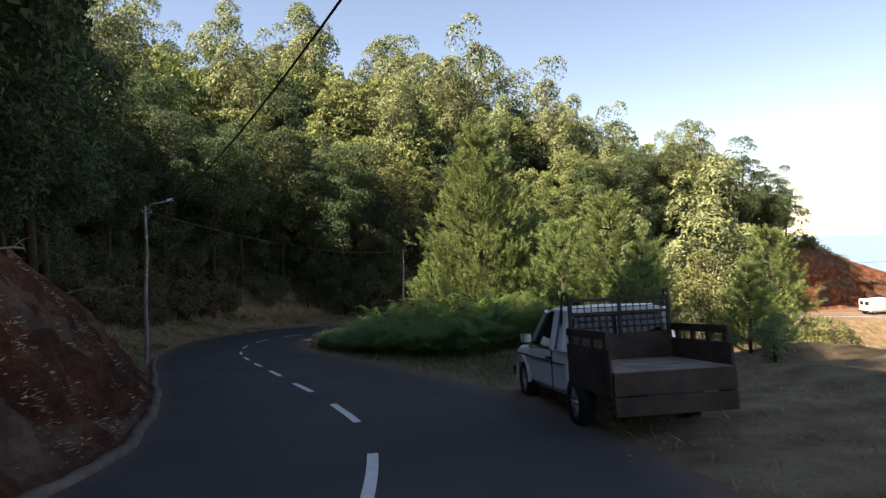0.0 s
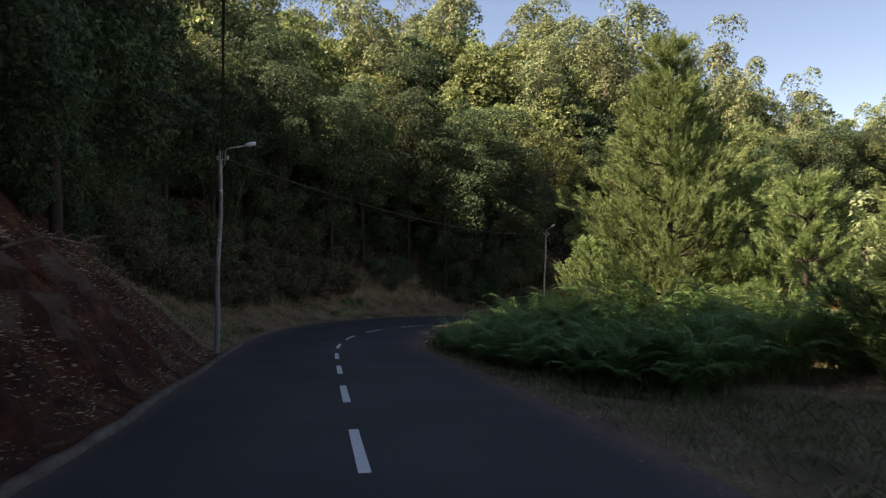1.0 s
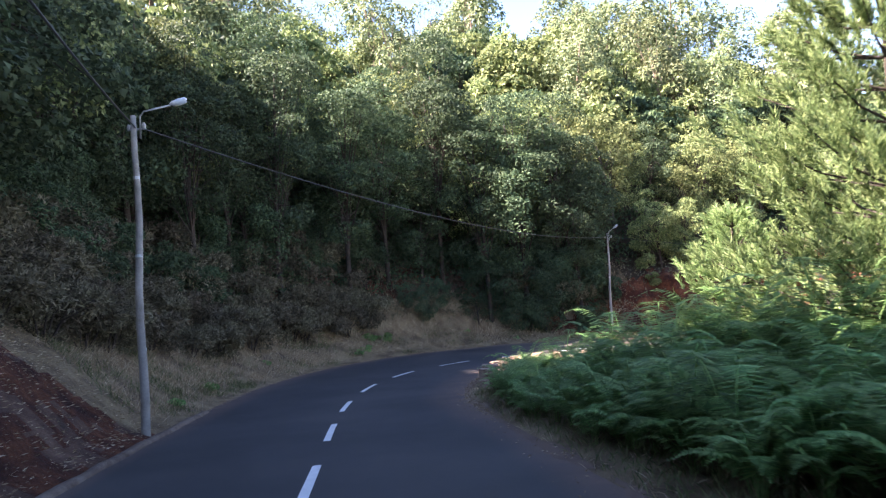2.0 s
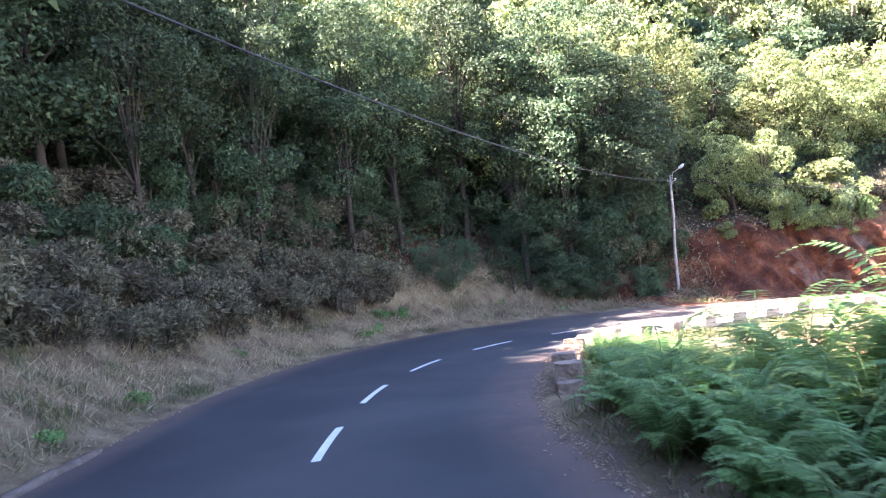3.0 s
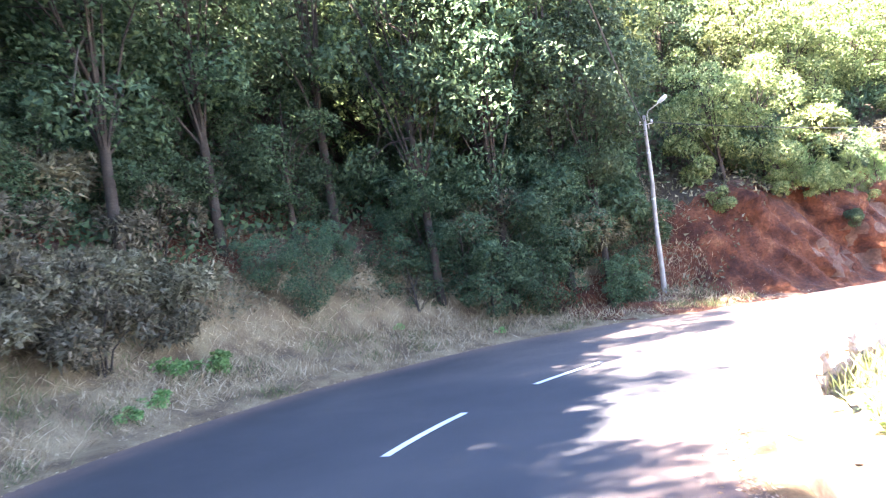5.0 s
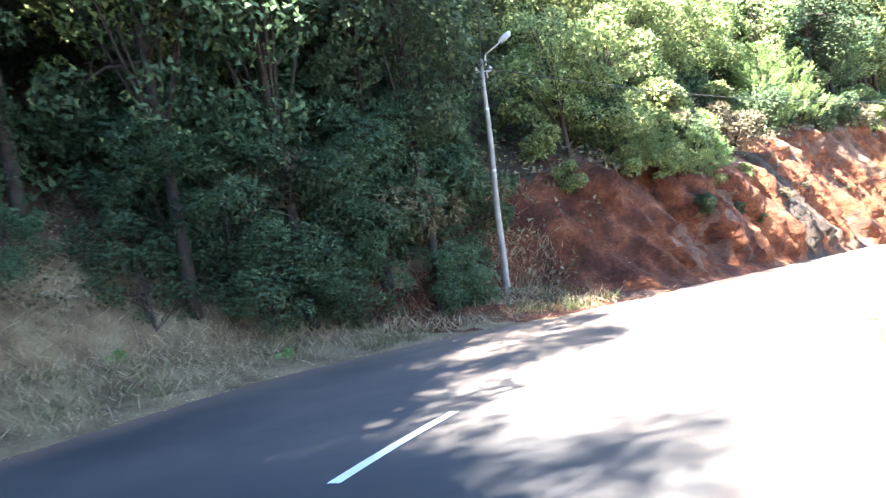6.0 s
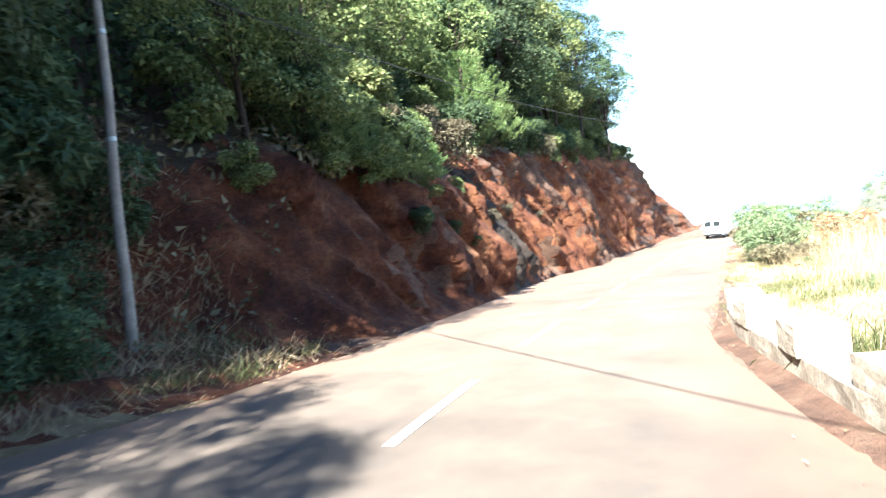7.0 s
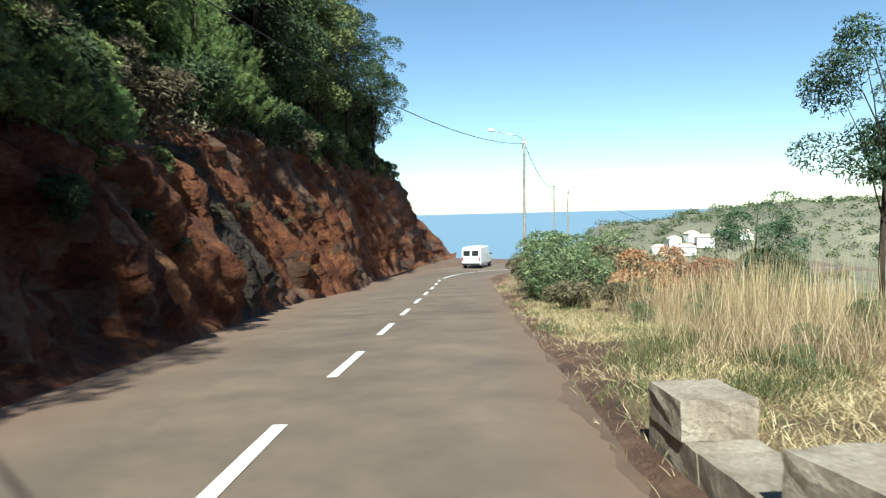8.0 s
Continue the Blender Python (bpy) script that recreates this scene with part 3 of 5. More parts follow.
def make_tree(name, height, rx, rz, leaves, leaf_len, leaf_w, leaf_mat, bark, seed, lumps=16, droop=0.0, trunk_r=0.14, lean=0.5, hang=0.0, flat=0.7):
    r = np.random.default_rng(seed)
    root = new(name)
    n = 7
    bend = r.normal(size=(2,)) * lean
    trunk = [(bend[0] * (i / n) ** 2, bend[1] * (i / n) ** 2, height * 0.84 * i / n - 0.9 * (i == 0)) for i in range(n + 1)]
    centre = np.array([bend[0] * 0.7, bend[1] * 0.7, height - rz * 0.95])
    p, d, c = crown_points(leaves, r, rx, rz, lumps, flat)
    bm = bmesh.new()
    tube(bm, trunk, [trunk_r * (1.25 - 1.05 * i / n) for i in range(n + 1)], 8)
    limb_mesh(bm, trunk, (c + centre).tolist(), r, trunk_r)
    part("trunk", bm, bark, root, smooth=True)
    grow = unit(np.cross(d, r.normal(size=d.shape)) + d * 0.45 + [0, 0, -hang])
    q = leaf_tris(p + centre, grow, leaf_len * r.uniform(0.7, 1.3, leaves), leaf_w * r.uniform(0.7, 1.3, leaves), r, droop, d + [0, 0, 0.35])
    tris_object("crown", q, leaf_mat, root)
    return root


def make_pine(name, height, spread_r, seed, density=1.0, base_h=0.4, mat=None):
    """A young pine: whorls of rising boughs set with upright needle brushes."""
    r = np.random.default_rng(seed)
    root = new(name)
    bm = bmesh.new()
    tube(bm, [(0, 0, -0.8), (0.03, 0.02, height * 0.5), (0, 0, height)], [0.13, 0.08, 0.015], 8)
    base, direc = [], []
    levels = int(height / 0.56)
    for i in range(levels):
        z = base_h + (height - base_h) * (i / levels) ** 0.95
        reach = spread_r * (1 - z / height) ** 0.85 * r.uniform(0.8, 1.1) + 0.12
        for k in range(7):
            a = 2 * math.pi * (k + r.uniform(-0.3, 0.3)) / 7 + i * 0.7
            L = reach * r.uniform(0.62, 1.15)
            foot = np.array([0, 0, z])
            tip = np.array([math.cos(a) * L, math.sin(a) * L, z + L * 0.42])
            mid = foot + (tip - foot) * 0.5 + [0, 0, -0.08 * L]
            tube(bm, [foot, mid, tip], [0.03, 0.02, 0.008], 4, False)
            for j in range(int((4 + L * 4.6) * density)):
                t = r.uniform(0.12, 1.0) ** 0.5
                q = foot + (mid - foot) * 2 * t if t < 0.5 else mid + (tip - mid) * (2 * t - 1)
                base.append(q + r.normal(size=3) * 0.10 * max(L, 0.7) * [1, 1, 0.6])
                direc.append(unit(np.array([math.cos(a), math.sin(a), 1.5]) + r.normal(size=3) * 0.4))
    part("trunk", bm, BARK, root, smooth=True)
    base, direc = np.array(base), np.array(direc)
    m = 50
    b, axis = np.repeat(base, m, 0), np.repeat(direc * r.uniform(0.7, 1.4, (len(direc), 1)), m, 0)
    b = b + axis * (r.uniform(0, 1, len(b)) * 0.42)[:, None]
    d = unit(unit(axis) + unit(r.normal(size=b.shape)) * 0.62)
    q = leaf_tris(b, d, r.uniform(0.14, 0.25, len(b)), 0.024, r, 0.04)
    tris_object("crown", q, mat or NEEDLE, root)
    return root


def make_bush(name, rx, rz, leaves, leaf_len, leaf_w, mat, seed, lumps=9, twigs=12, up=0.0):
    r = np.random.default_rng(seed)
    root = new(name)
    p, d, c = crown_points(leaves, r, rx, rz, lumps)
    p[:, 2] = np.abs(p[:, 2] + rz * 0.75)
    bm = bmesh.new()
    for k in range(twigs):
        e = c[k % lumps] + r.normal(size=3) * 0.15
        e[2] = abs(e[2] + rz * 0.75)
        tube(bm, [(0, 0, -0.3), tuple(e * [0.4, 0.4, 0.6]), tuple(e)], [0.025, 0.016, 0.006], 4, False)
    part("stem", bm, BARK, root)
    grow = unit(np.cross(d, r.normal(size=d.shape)) + d * 0.7 + [0, 0, up])
    q = leaf_tris(p, grow, leaf_len * r.uniform(0.6, 1.3, leaves), leaf_w * r.uniform(0.7, 1.3, leaves), r, 0.15, d + [0, 0, 0.35], 0.7)
    tris_object("foliage", q, mat, root)
    return root


def make_fern(name, seed, fronds=11, reach=1.0):
    """A bracken clump: arching fronds with paired leaflets."""
    r = np.random.default_rng(seed)
    root = new(name)
    for k in range(fronds):
        a = 2 * math.pi * (k + r.uniform(-0.3, 0.3)) / fronds
        L = reach * r.uniform(0.4, 0.85)
        out, side = np.array([math.cos(a), math.sin(a), 0]), np.array([-math.sin(a), math.cos(a), 0])
        t = np.linspace(0, 1, 31)
        rise = r.uniform(0.5, 1.3) * reach
        P = out * (0.06 + L * t[:, None] ** 1.5) + np.outer(rise * (1 - (1 - t) ** 2.2) - 0.22 * reach * t ** 3, [0, 0, 1])
        Q = [[P[i] - side * 0.006, P[i] + side * 0.006, P[i + 3] + side * 0.004, P[i + 3] - side * 0.004] for i in range(0, 28, 3)]
        for sgn in (-1, 1):
            for i in range(9, 31):
                w = max(0.31 * reach * (1 - (t[i] - 0.28) / 0.78), 0.03)
                d = unit(side * sgn + out * 0.42 + r.normal(size=3) * 0.07 + np.array([0, 0, -0.10]))
                c = unit(np.cross(d, [0, 0, 1.0]))
                m, ww = P[i] + d * w * 0.38, 0.025 * reach * (1.15 - 0.5 * t[i])
                Q.append([P[i], m + c * ww, P[i] + d * w, m - c * ww])
        quads_object("frond", np.array(Q), LEAF_FERN, root)
    return root


def hide_source(ob):
    """Takes away a model that only served to be copied."""
    for o in (*ob.children_recursive, ob):
        bpy.data.objects.remove(o)


def placed(src, p, turn, size, squash=1.0, label=""):
    ob = copy_thing(src, Matrix.Translation(tuple(p)) @ Matrix.Rotation(turn, 4, "Z") @ Matrix.Diagonal((size, size, size * squash, 1)))
    return tagged(ob, label)


def on_left(s, u):
    return hill_at(s, float(EDGE_H(s)) - 0.25 + u, float(left_height(s, u)))


def on_right(s, v):
    return at(s, -(float(EDGE_R(s)) - 0.25 + v), float(right_height(s, v)))


T_AC = "dense rounded tree with sunlit yellow-green leaves on the hillside"
T_DK = "dark green leafy tree on the steep slope"
T_EU = "tall eucalyptus with pale trunk and loose grey-green foliage"
near_acacia = [tagged(make_tree("tree", 8.0, 2.6, 3.2, 8500, 0.17, 0.10, LEAF_ACACIA, BARK, 20 + k, lumps=36, trunk_r=0.12), T_AC, "tree", "hillside trees") for k in range(2)]
near_dark = [tagged(make_tree("tree", 7.8, 2.6, 3.4, 8500, 0.17, 0.095, LEAF_DARK, BARK, 30 + k, lumps=36, trunk_r=0.12), T_DK, "tree", "hillside trees") for k in range(3)]
tall_dark = [tagged(make_tree("tree", 13.0, 3.1, 5.4, 15000, 0.18, 0.09, LEAF_DARK, BARK, 36 + k, lumps=60, trunk_r=0.12), "tall dark green tree above the bank", "tree", "hillside trees") for k in range(2)]
near_euc = [tagged(make_tree("eucalyptus_tree", 11.0, 2.2, 4.2, 5200, 0.32, 0.12, LEAF_EUC, PALE_BARK, 40 + k, lumps=20, trunk_r=0.16, lean=0.5, hang=0.8, flat=1.25), T_EU, "tree", "hillside trees") for k in range(2)]
far_acacia = [tagged(make_tree("tree", 7.4, 2.8, 3.2, 3000, 0.34, 0.21, LEAF_ACACIA, BARK, 120 + k, lumps=26, trunk_r=0.12), T_AC, "tree", "hillside trees") for k in range(3)]
far_dark = [tagged(make_tree("tree", 7.2, 2.6, 3.2, 3000, 0.34, 0.21, LEAF_DARK, BARK, 130 + k, lumps=26, trunk_r=0.12), T_DK, "tree", "hillside trees") for k in range(2)]
far_euc = [tagged(make_tree("eucalyptus_tree", 12.0, 2.5, 4.6, 3000, 0.38, 0.17, LEAF_EUC, PALE_BARK, 140 + k, lumps=20, trunk_r=0.16, lean=0.5, hang=0.6, flat=1.25), T_EU, "tree", "hillside trees") for k in range(3)]
heath = [tagged(make_bush("heath_bush", 1.15, 1.0, 3200, 0.17, 0.05, LEAF_HEATH, 50 + k, up=0.4), "grey-brown wiry heath bush on the bank", "bush", "bank bushes") for k in range(2)]
green = [tagged(make_bush("bush", 1.15, 1.25, 5200, 0.16, 0.055, LEAF_DARK, 60 + k), "dark green leafy bush on the bank", "bush", "bank bushes") for k in range(2)]
feathery = tagged(make_tree("tree", 8.0, 2.3, 3.0, 12000, 0.16, 0.05, LEAF_FEATHER, BARK, 33, lumps=34, trunk_r=0.07, hang=0.3), "feathery tree that rises from below the roadside", "tree", "roadside trees")
bright = [tagged(make_bush("bush", 1.1, 1.2, 3000, 0.19, 0.09, LEAF_ACACIA, 90 + k), "yellow-green leafy bush at the cliff edge", "bush", "bank bushes") for k in range(2)]
rusty = tagged(make_bush("bush", 1.0, 0.9, 3600, 0.14, 0.05, LEAF_RUST, 96), "rusty brown half-dead bush in dry grass", "bush", "roadside bushes")
herb = tagged(make_bush("herb_clump", 0.45, 0.28, 420, 0.13, 0.09, LEAF_FERN, 97, lumps=7, twigs=1), "bright green leafy herb at the road edge", "herb", "verge herbs")
young = [tagged(make_tree("young_acacia_tree", 4.6, 1.7, 2.25, 9000, 0.15, 0.042, LEAF_FEATHER, BARK, 38 + k, lumps=26, trunk_r=0.05, hang=0.2), "feathery blue-green young acacia on the bank", "tree", "bank trees") for k in range(2)]
sage = [tagged(make_bush("bush", 1.05, 1.1, 5200, 0.11, 0.034, LEAF_SAGE, 86 + k, lumps=18, up=0.5), "grey-green roadside bush among dry grass", "bush", "roadside bushes") for k in range(2)]
ferns = [tagged(make_fern("fern", 70 + k), "green bracken fern with arching fronds", "fern", "roadside ferns") for k in range(3)]
pines = [tagged(make_pine("pine_tree", h, w, 80 + i, dn), "young pine with upright pale green needle brushes", "tree", "roadside pines") for i, (h, w, dn) in enumerate([(9.6, 3.3, 1.7), (5.6, 2.4, 1.2)])]

low_dark = [tagged(make_tree("tree", 5.2, 2.1, 2.55, 6500, 0.17, 0.075, LEAF_DARK, BARK, 230 + k, lumps=38, trunk_r=0.07, hang=0.2), "dark low-branched tree under the taller woods", "tree", "hillside trees") for k in range(2)]

r = np.random.default_rng(3)
made = []


def clear(p, gap):
    return all((p[0] - q[0]) ** 2 + (p[1] - q[1]) ** 2 > gap * gap for q in made)


def plant(src, s, u, lo, hi, sink=0.25):
    p = on_left(s, u)
    made.append(p)
    return placed(src[r.integers(len(src))], p - [0, 0, sink], r.uniform(0, 6.28), r.uniform(lo, hi), r.uniform(0.9, 1.15))


# trees near the road: along the cut, above the bank, over the cliff
def fill(limit, tries, s0, s1, u0, u1, gap, lo, hi, mix):
    count = 0
    for _ in range(tries):
        s, u = r.uniform(s0, s1), r.uniform(u0, u1)
        if not clear(on_left(s, u), gap):
            continue
        x = r.uniform()
        far = u > 8.5
        plant((far_dark if far else near_dark) if x < mix[0] else ((far_acacia if far else near_acacia) if x < mix[1] else near_euc), s, u, lo, hi)
        count += 1
        if count >= limit:
            break


for s, u in ((19, 2.6), (24, 3.0), (29, 2.5), (34, 2.9), (39.5, 2.6), (44.5, 3.0), (49, 2.8), (53, 3.0)):
    plant(near_dark, s, u, 1.0, 1.2)
# arcs 17 to 42: unseen trees added to shade the lay-by
for s, u, k in ((50, 5.4, 0.95), (53.5, 6.2, 1.0), (56.5, 6.6, 1.0), (59.5, 7.0, 1.02), (62.5, 7.2, 0.88), (65.5, 7.2, 0.8), (68.5, 7.0, 0.82), (71.2, 5.0, 0.94), (73.0, 5.6, 0.9), (74.4, 4.6, 0.98), (75.6, 6.4, 1.0),
                (61, 10.5, 1.05), (66, 10.5, 0.85), (77.2, 4.3, 1.1), (79.2, 4.8, 1.05), (81.4, 4.6, 1.1), (70, 10.5, 0.85), (82.6, 2.8, 1.08), (84.2, 2.4, 1.1), (85.8, 2.9, 1.14), (86.8, 2.8, 0.8), (88.6, 4.6, 0.62), (27, 5.6, 1.0), (32, 5.4, 1.0), (37, 5.6, 1.15), (42, 5.4, 1.1), (22, 5.6, 1.0), (17, 5.4, 1.0)):
    plant(tall_dark, s, u, k * 0.97, k * 1.03)
fill(22, 900, 46, 60, 3.8, 10, 2.0, 1.2, 1.5, (0.6, 1.0))
fill(46, 1800, 14, 47, 3.2, 13, 2.2, 0.85, 1.1, (0.72, 0.95))
fill(34, 900, 56, 75, 6.3, 14, 2.0, 1.15, 1.45, (0.5, 1.0))
fill(32, 900, 75, 91, 5.0, 14, 2.0, 0.95, 1.2, (0.35, 0.98))
for s, u in ((116.5, 4.2), (119, 3.9), (121.5, 3.5), (124, 3.3), (126.5, 3.3), (113, 4.4)):
    plant(near_acacia if s > 120 or s < 110 else near_dark, s, u, 1.05, 1.25, 0.5)
for s, u, k in ((92.4, 3.0, 0.62), (94, 2.6, 0.66), (96, 5.3, 0.85), (98.2, 5.6, 0.9), (100.6, 5.4, 0.85), (103, 5.6, 0.9), (105.6, 5.3, 0.85), (108.5, 5.4, 0.9), (110.6, 4.0, 0.85)):
    plant(near_acacia, s, u, k * 0.95, k * 1.05, 0.9)
for s, u, k in ((112.5, 5.2, 0.7), (116, 5.0, 0.78), (119, 4.8, 0.86), (122.5, 4.4, 0.92), (126, 4.0, 0.92), (130, 3.6, 0.88), (134, 2.9, 0.9), (138.5, 2.2, 0.88)):
    plant(tall_dark, s, u, k * 0.96, k * 1.04, 0.5)
fill(22, 900, 94.5, 110, 5.4, 9.5, 1.8, 0.6, 0.95, (0.12, 0.97))
fill(40, 1800, 111, 144, 3.9, 7.6, 1.5, 0.7, 1.05, (0.25, 0.97))
fill(30, 900, 92, 140, 6, 14, 2.4, 0.8, 1.2, (0.3, 0.8))


# tall trees, most of them unseen, added to shade the road and lay-by, and low-branched ones that darken the bank and
# close the gaps under the crowns
rt = np.random.default_rng(41)
for s in np.arange(13, 47, 2.6):
    u = rt.uniform(7.0, 10.5)
    placed(tall_dark[rt.integers(2)], on_left(s, u) - [0, 0, 0.4], rt.uniform(0, 6.28), rt.uniform(0.95, 1.15))
for s, u, k in ((46.5, 7.6, 1.1), (48.8, 6.0, 1.15), (51.2, 8.4, 1.15), (53.4, 7.2, 1.1)):
    placed(tall_dark[rt.integers(2)], on_left(s, u) - [0, 0, 0.4], rt.uniform(0, 6.28), k)
for s in np.arange(16, 55, 2.7):
    u = np.interp(s, [16, 44, 55], [2.0, 2.3, 3.6]) + rt.uniform(0, 1.0)
    placed(low_dark[rt.integers(2)], on_left(s, u) - [0, 0, 0.5], rt.uniform(0, 6.28), rt.uniform(0.7, 0.95))
for s in np.arange(55, 80, 1.7):
    placed(low_dark[rt.integers(2)], on_left(s, np.interp(s, [55, 62, 80], [5.0, 5.6, 5.4]) + rt.uniform(0, 2.2)) - [0, 0, 0.4], rt.uniform(0, 6.28), rt.uniform(0.8, 1.1))
for s, u, k in ((82, 2.5, 0.6), (83.5, 2.2, 0.6), (84.8, 2.0, 0.55), (86.2, 2.1, 0.52), (87.4, 2.6, 0.42)):
    placed(low_dark[int(u * 10) % 2], on_left(s, u) - [0, 0, 0.7], s, k)
for s in np.arange(55.5, 82, 1.5):
    placed(low_dark[rt.integers(2)], on_left(s, np.interp(s, [55, 62, 76, 82], [4.4, 5.0, 4.8, 4.2]) + rt.uniform(0, 1.4)) - [0, 0, 0.6], rt.uniform(0, 6.28), rt.uniform(0.55, 0.85))


# the woods higher up: those next to the bend singly, the rest as one
def baked(src):
    """All of the leaf and wood triangles of a model, moved to many places at once."""
    out = []
    for kid in src.children:
        me = kid.data
        me.calc_loop_triangles()
        v = np.empty(len(me.vertices) * 3, np.float32)
        me.vertices.foreach_get("co", v)
        t = np.empty(len(me.loop_triangles) * 3, np.int32)
        me.loop_triangles.foreach_get("vertices", t)
        out.append((me.materials[0], v.reshape(-1, 3), t.reshape(-1, 3)))
    return out


rest = collections.defaultdict(list)
singles = 0
for _ in range(9000):
    s, u = r.uniform(40, 146), 14 + 42 * r.uniform() ** 1.2
    if (s > 140 and u > 22) or not clear(on_left(s, u), 2.5 + (u - 15) * 0.03):
        continue
    x = r.uniform()
    src = far_dark if x < 0.16 else (far_acacia if x < 0.70 else far_euc)
    if u < 19 and singles < 70:
        plant(src, s, u, 0.9, 1.3)
        singles += 1
        continue
    p = on_left(s, u)
    made.append(p)
    m = src[r.integers(len(src))]
    turn, size = r.uniform(0, 6.28), r.uniform(0.9, 1.4)
    c, n = math.cos(turn) * size, math.sin(turn) * size
    rot = np.array([[c, n, 0], [-n, c, 0], [0, 0, size * r.uniform(0.9, 1.1)]])
    for mat, v, t in baked(m):
        rest[mat.name, len(made) % 7].append((v @ rot + (p - [0, 0, 0.25]), t))
    if len(made) >= 545:
        break
for (mat_name, lot), lots in rest.items():
    tri = np.vstack([v[t].reshape(-1, 3, 3) for v, t in lots])
    leafy = "leaf" in mat_name
    ob = tris_object("far_woods", tri, bpy.data.materials[mat_name])
    tagged(ob, "crowns of the dense woods high on the hillside" if leafy else "trunks and limbs of the woods high on the hillside", "woods", kind="stuff")


# low scrub that hides the slope's soil
def scrub(n, s0, s1, u0, u1, tall, length, mat, label):
    s, u = r.uniform(s0, s1, n), u0 + (u1 - u0) * r.uniform(0, 1, n) ** 1.3
    top = np.clip(0.55 + value_noise(s * 0.5, u * 0.5, 31) * 1.1, 0.05, 1.2) * tall
    p = hill_at(s, EDGE_H(s) - 0.25 + u, left_height(s, u) + top * r.uniform(0, 1, n) ** 0.6)
    d = unit(r.normal(size=(n, 3)) + [0, 0, 0.6])
    q = leaf_tris(p, d, length * r.uniform(0.6, 1.4, n), length * 0.5, r, 0.1)
    tagged(tris_object("undergrowth", q, mat), label, "undergrowth", kind="stuff")


scrub(80000, 14, 152, 4.2, 15, 2.0, 0.30, LEAF_DARK, "dark leafy undergrowth below the trees")
scrub(46000, 58, 89, 3.0, 9, 0.9, 0.13, LEAF_HEATH, "grey-brown undergrowth on the bank")
# dark leaf colour here puts the shade between the crowns into the scrub
scrub(52000, 40, 152, 15, 50, 2.6, 0.5, LEAF_DARK, "undergrowth of the upper woods, leaves darkened to stand for shaded gaps")
scrub(9000, 88, 152, 1.9, 4.5, 0.7, 0.20, LEAF_HEATH, "dry scrub along the lip of the cliff")


# bushes on the bank across the bend, and along the foot and lip of the cuts
for _ in range(62):
    s, u = r.uniform(58.5, 77.4), r.uniform(2.6, 6.6)
    placed((heath if r.uniform() < 0.9 else green)[r.integers(2)], on_left(s, u) - [0, 0, 0.15], r.uniform(0, 6.28), r.uniform(0.8, 1.1) + 0.12 * (u - 2))
for s in np.arange(61, 78.2, 0.5):
    u = rt.uniform(2.5, 5.2)
    placed(heath[rt.integers(2)], on_left(s, u) - [0, 0, 0.15], rt.uniform(0, 6.28), rt.uniform(0.85, 1.15) + 0.1 * (u - 2))
for _ in range(26):
    s, u = r.uniform(82.5, 88.5), r.uniform(3.0, 6.5)
    placed((green if r.uniform() < 0.85 else heath)[r.integers(2)], on_left(s, u) - [0, 0, 0.15], r.uniform(0, 6.28), r.uniform(0.9, 1.75))
for _ in range(74):
    s = r.uniform(91, 146)
    u = np.interp(s, [90, 97, 130, 150], [3.2, 2.0, 2.0, 2.6]) + r.uniform(0, 1.6)
    x = r.uniform()
    u = u if s > 112 else u + 0.15
    placed((bright if x < 0.6 else (green if x < 0.8 else heath))[r.integers(2)], on_left(s, u) - [0, 0, 0.1], r.uniform(0, 6.28), r.uniform(0.55, 1.1) + 0.15 * (s < 110))
for _ in range(30):
    s, u = r.uniform(24, 58), r.uniform(3.2, 5.5)
    placed((green if r.uniform() < 0.6 else heath)[r.integers(2)], on_left(s, u) - [0, 0, 0.1], r.uniform(0, 6.28), r.uniform(0.5, 0.95))
for s, u, k in ((80.1, 2.9, 0.62), (79.3, 3.5, 0.42), (80.9, 3.7, 0.4), (82.7, 3.4, 0.8), (83.2, 2.7, 0.95), (84, 2.6, 1.1), (84.8, 2.9, 1.2), (85.6, 3.2, 1.0), (84.2, 4.4, 1.3), (86.6, 3.6, 1.0), (87.8, 3.8, 0.8), (76.6, 5.6, 0.9)):
    placed(young[int(s) % 2], on_left(s, u) - [0, 0, 0.3], r.uniform(0, 6.28), k)
# the taller young tree with a sunlit top beside the second lamp
placed(near_dark[0], on_left(80.6, 4.6), 1.0, 0.75)
def grown(src, p, turn, size):
    """The triangles of a model at one place."""
    c, n = math.cos(turn) * size, math.sin(turn) * size
    rot = np.array([[c, n, 0], [-n, c, 0], [0, 0, size]])
    return [(v @ rot + p)[t].reshape(-1, 3, 3) for _, v, t in baked(src)]


bed = []
# bracken between the road and the pines, and behind the near end of the wall
for _ in range(150):
    s = r.uniform(46, 61)
    v = 0.9 + r.uniform(0, 1) ** 0.9 * 7.2
    k, turn, size = r.integers(3), r.uniform(0, 6.28), r.uniform(0.5, 1.1) + np.interp(s, [46, 54, 58, 61], [0.12, 0.24, 0.2, 0.06]) * min(v, 4)
    if v < 3.6:
        placed(ferns[k], on_right(s, v), turn, size)
    else:
        bed += grown(ferns[k], on_right(s, v), turn, size)
for _ in range(130):
    s = r.uniform(45, 59)
    v = 0.25 + np.interp(s, [45, 50, 59], [1.6, 0.5, 0.2]) + r.uniform(0, 1.7)
    placed(ferns[r.integers(3)], on_right(s, v), r.uniform(0, 6.28), r.uniform(0.4, 0.6) + 0.2 * v)
rf = np.random.default_rng(61)
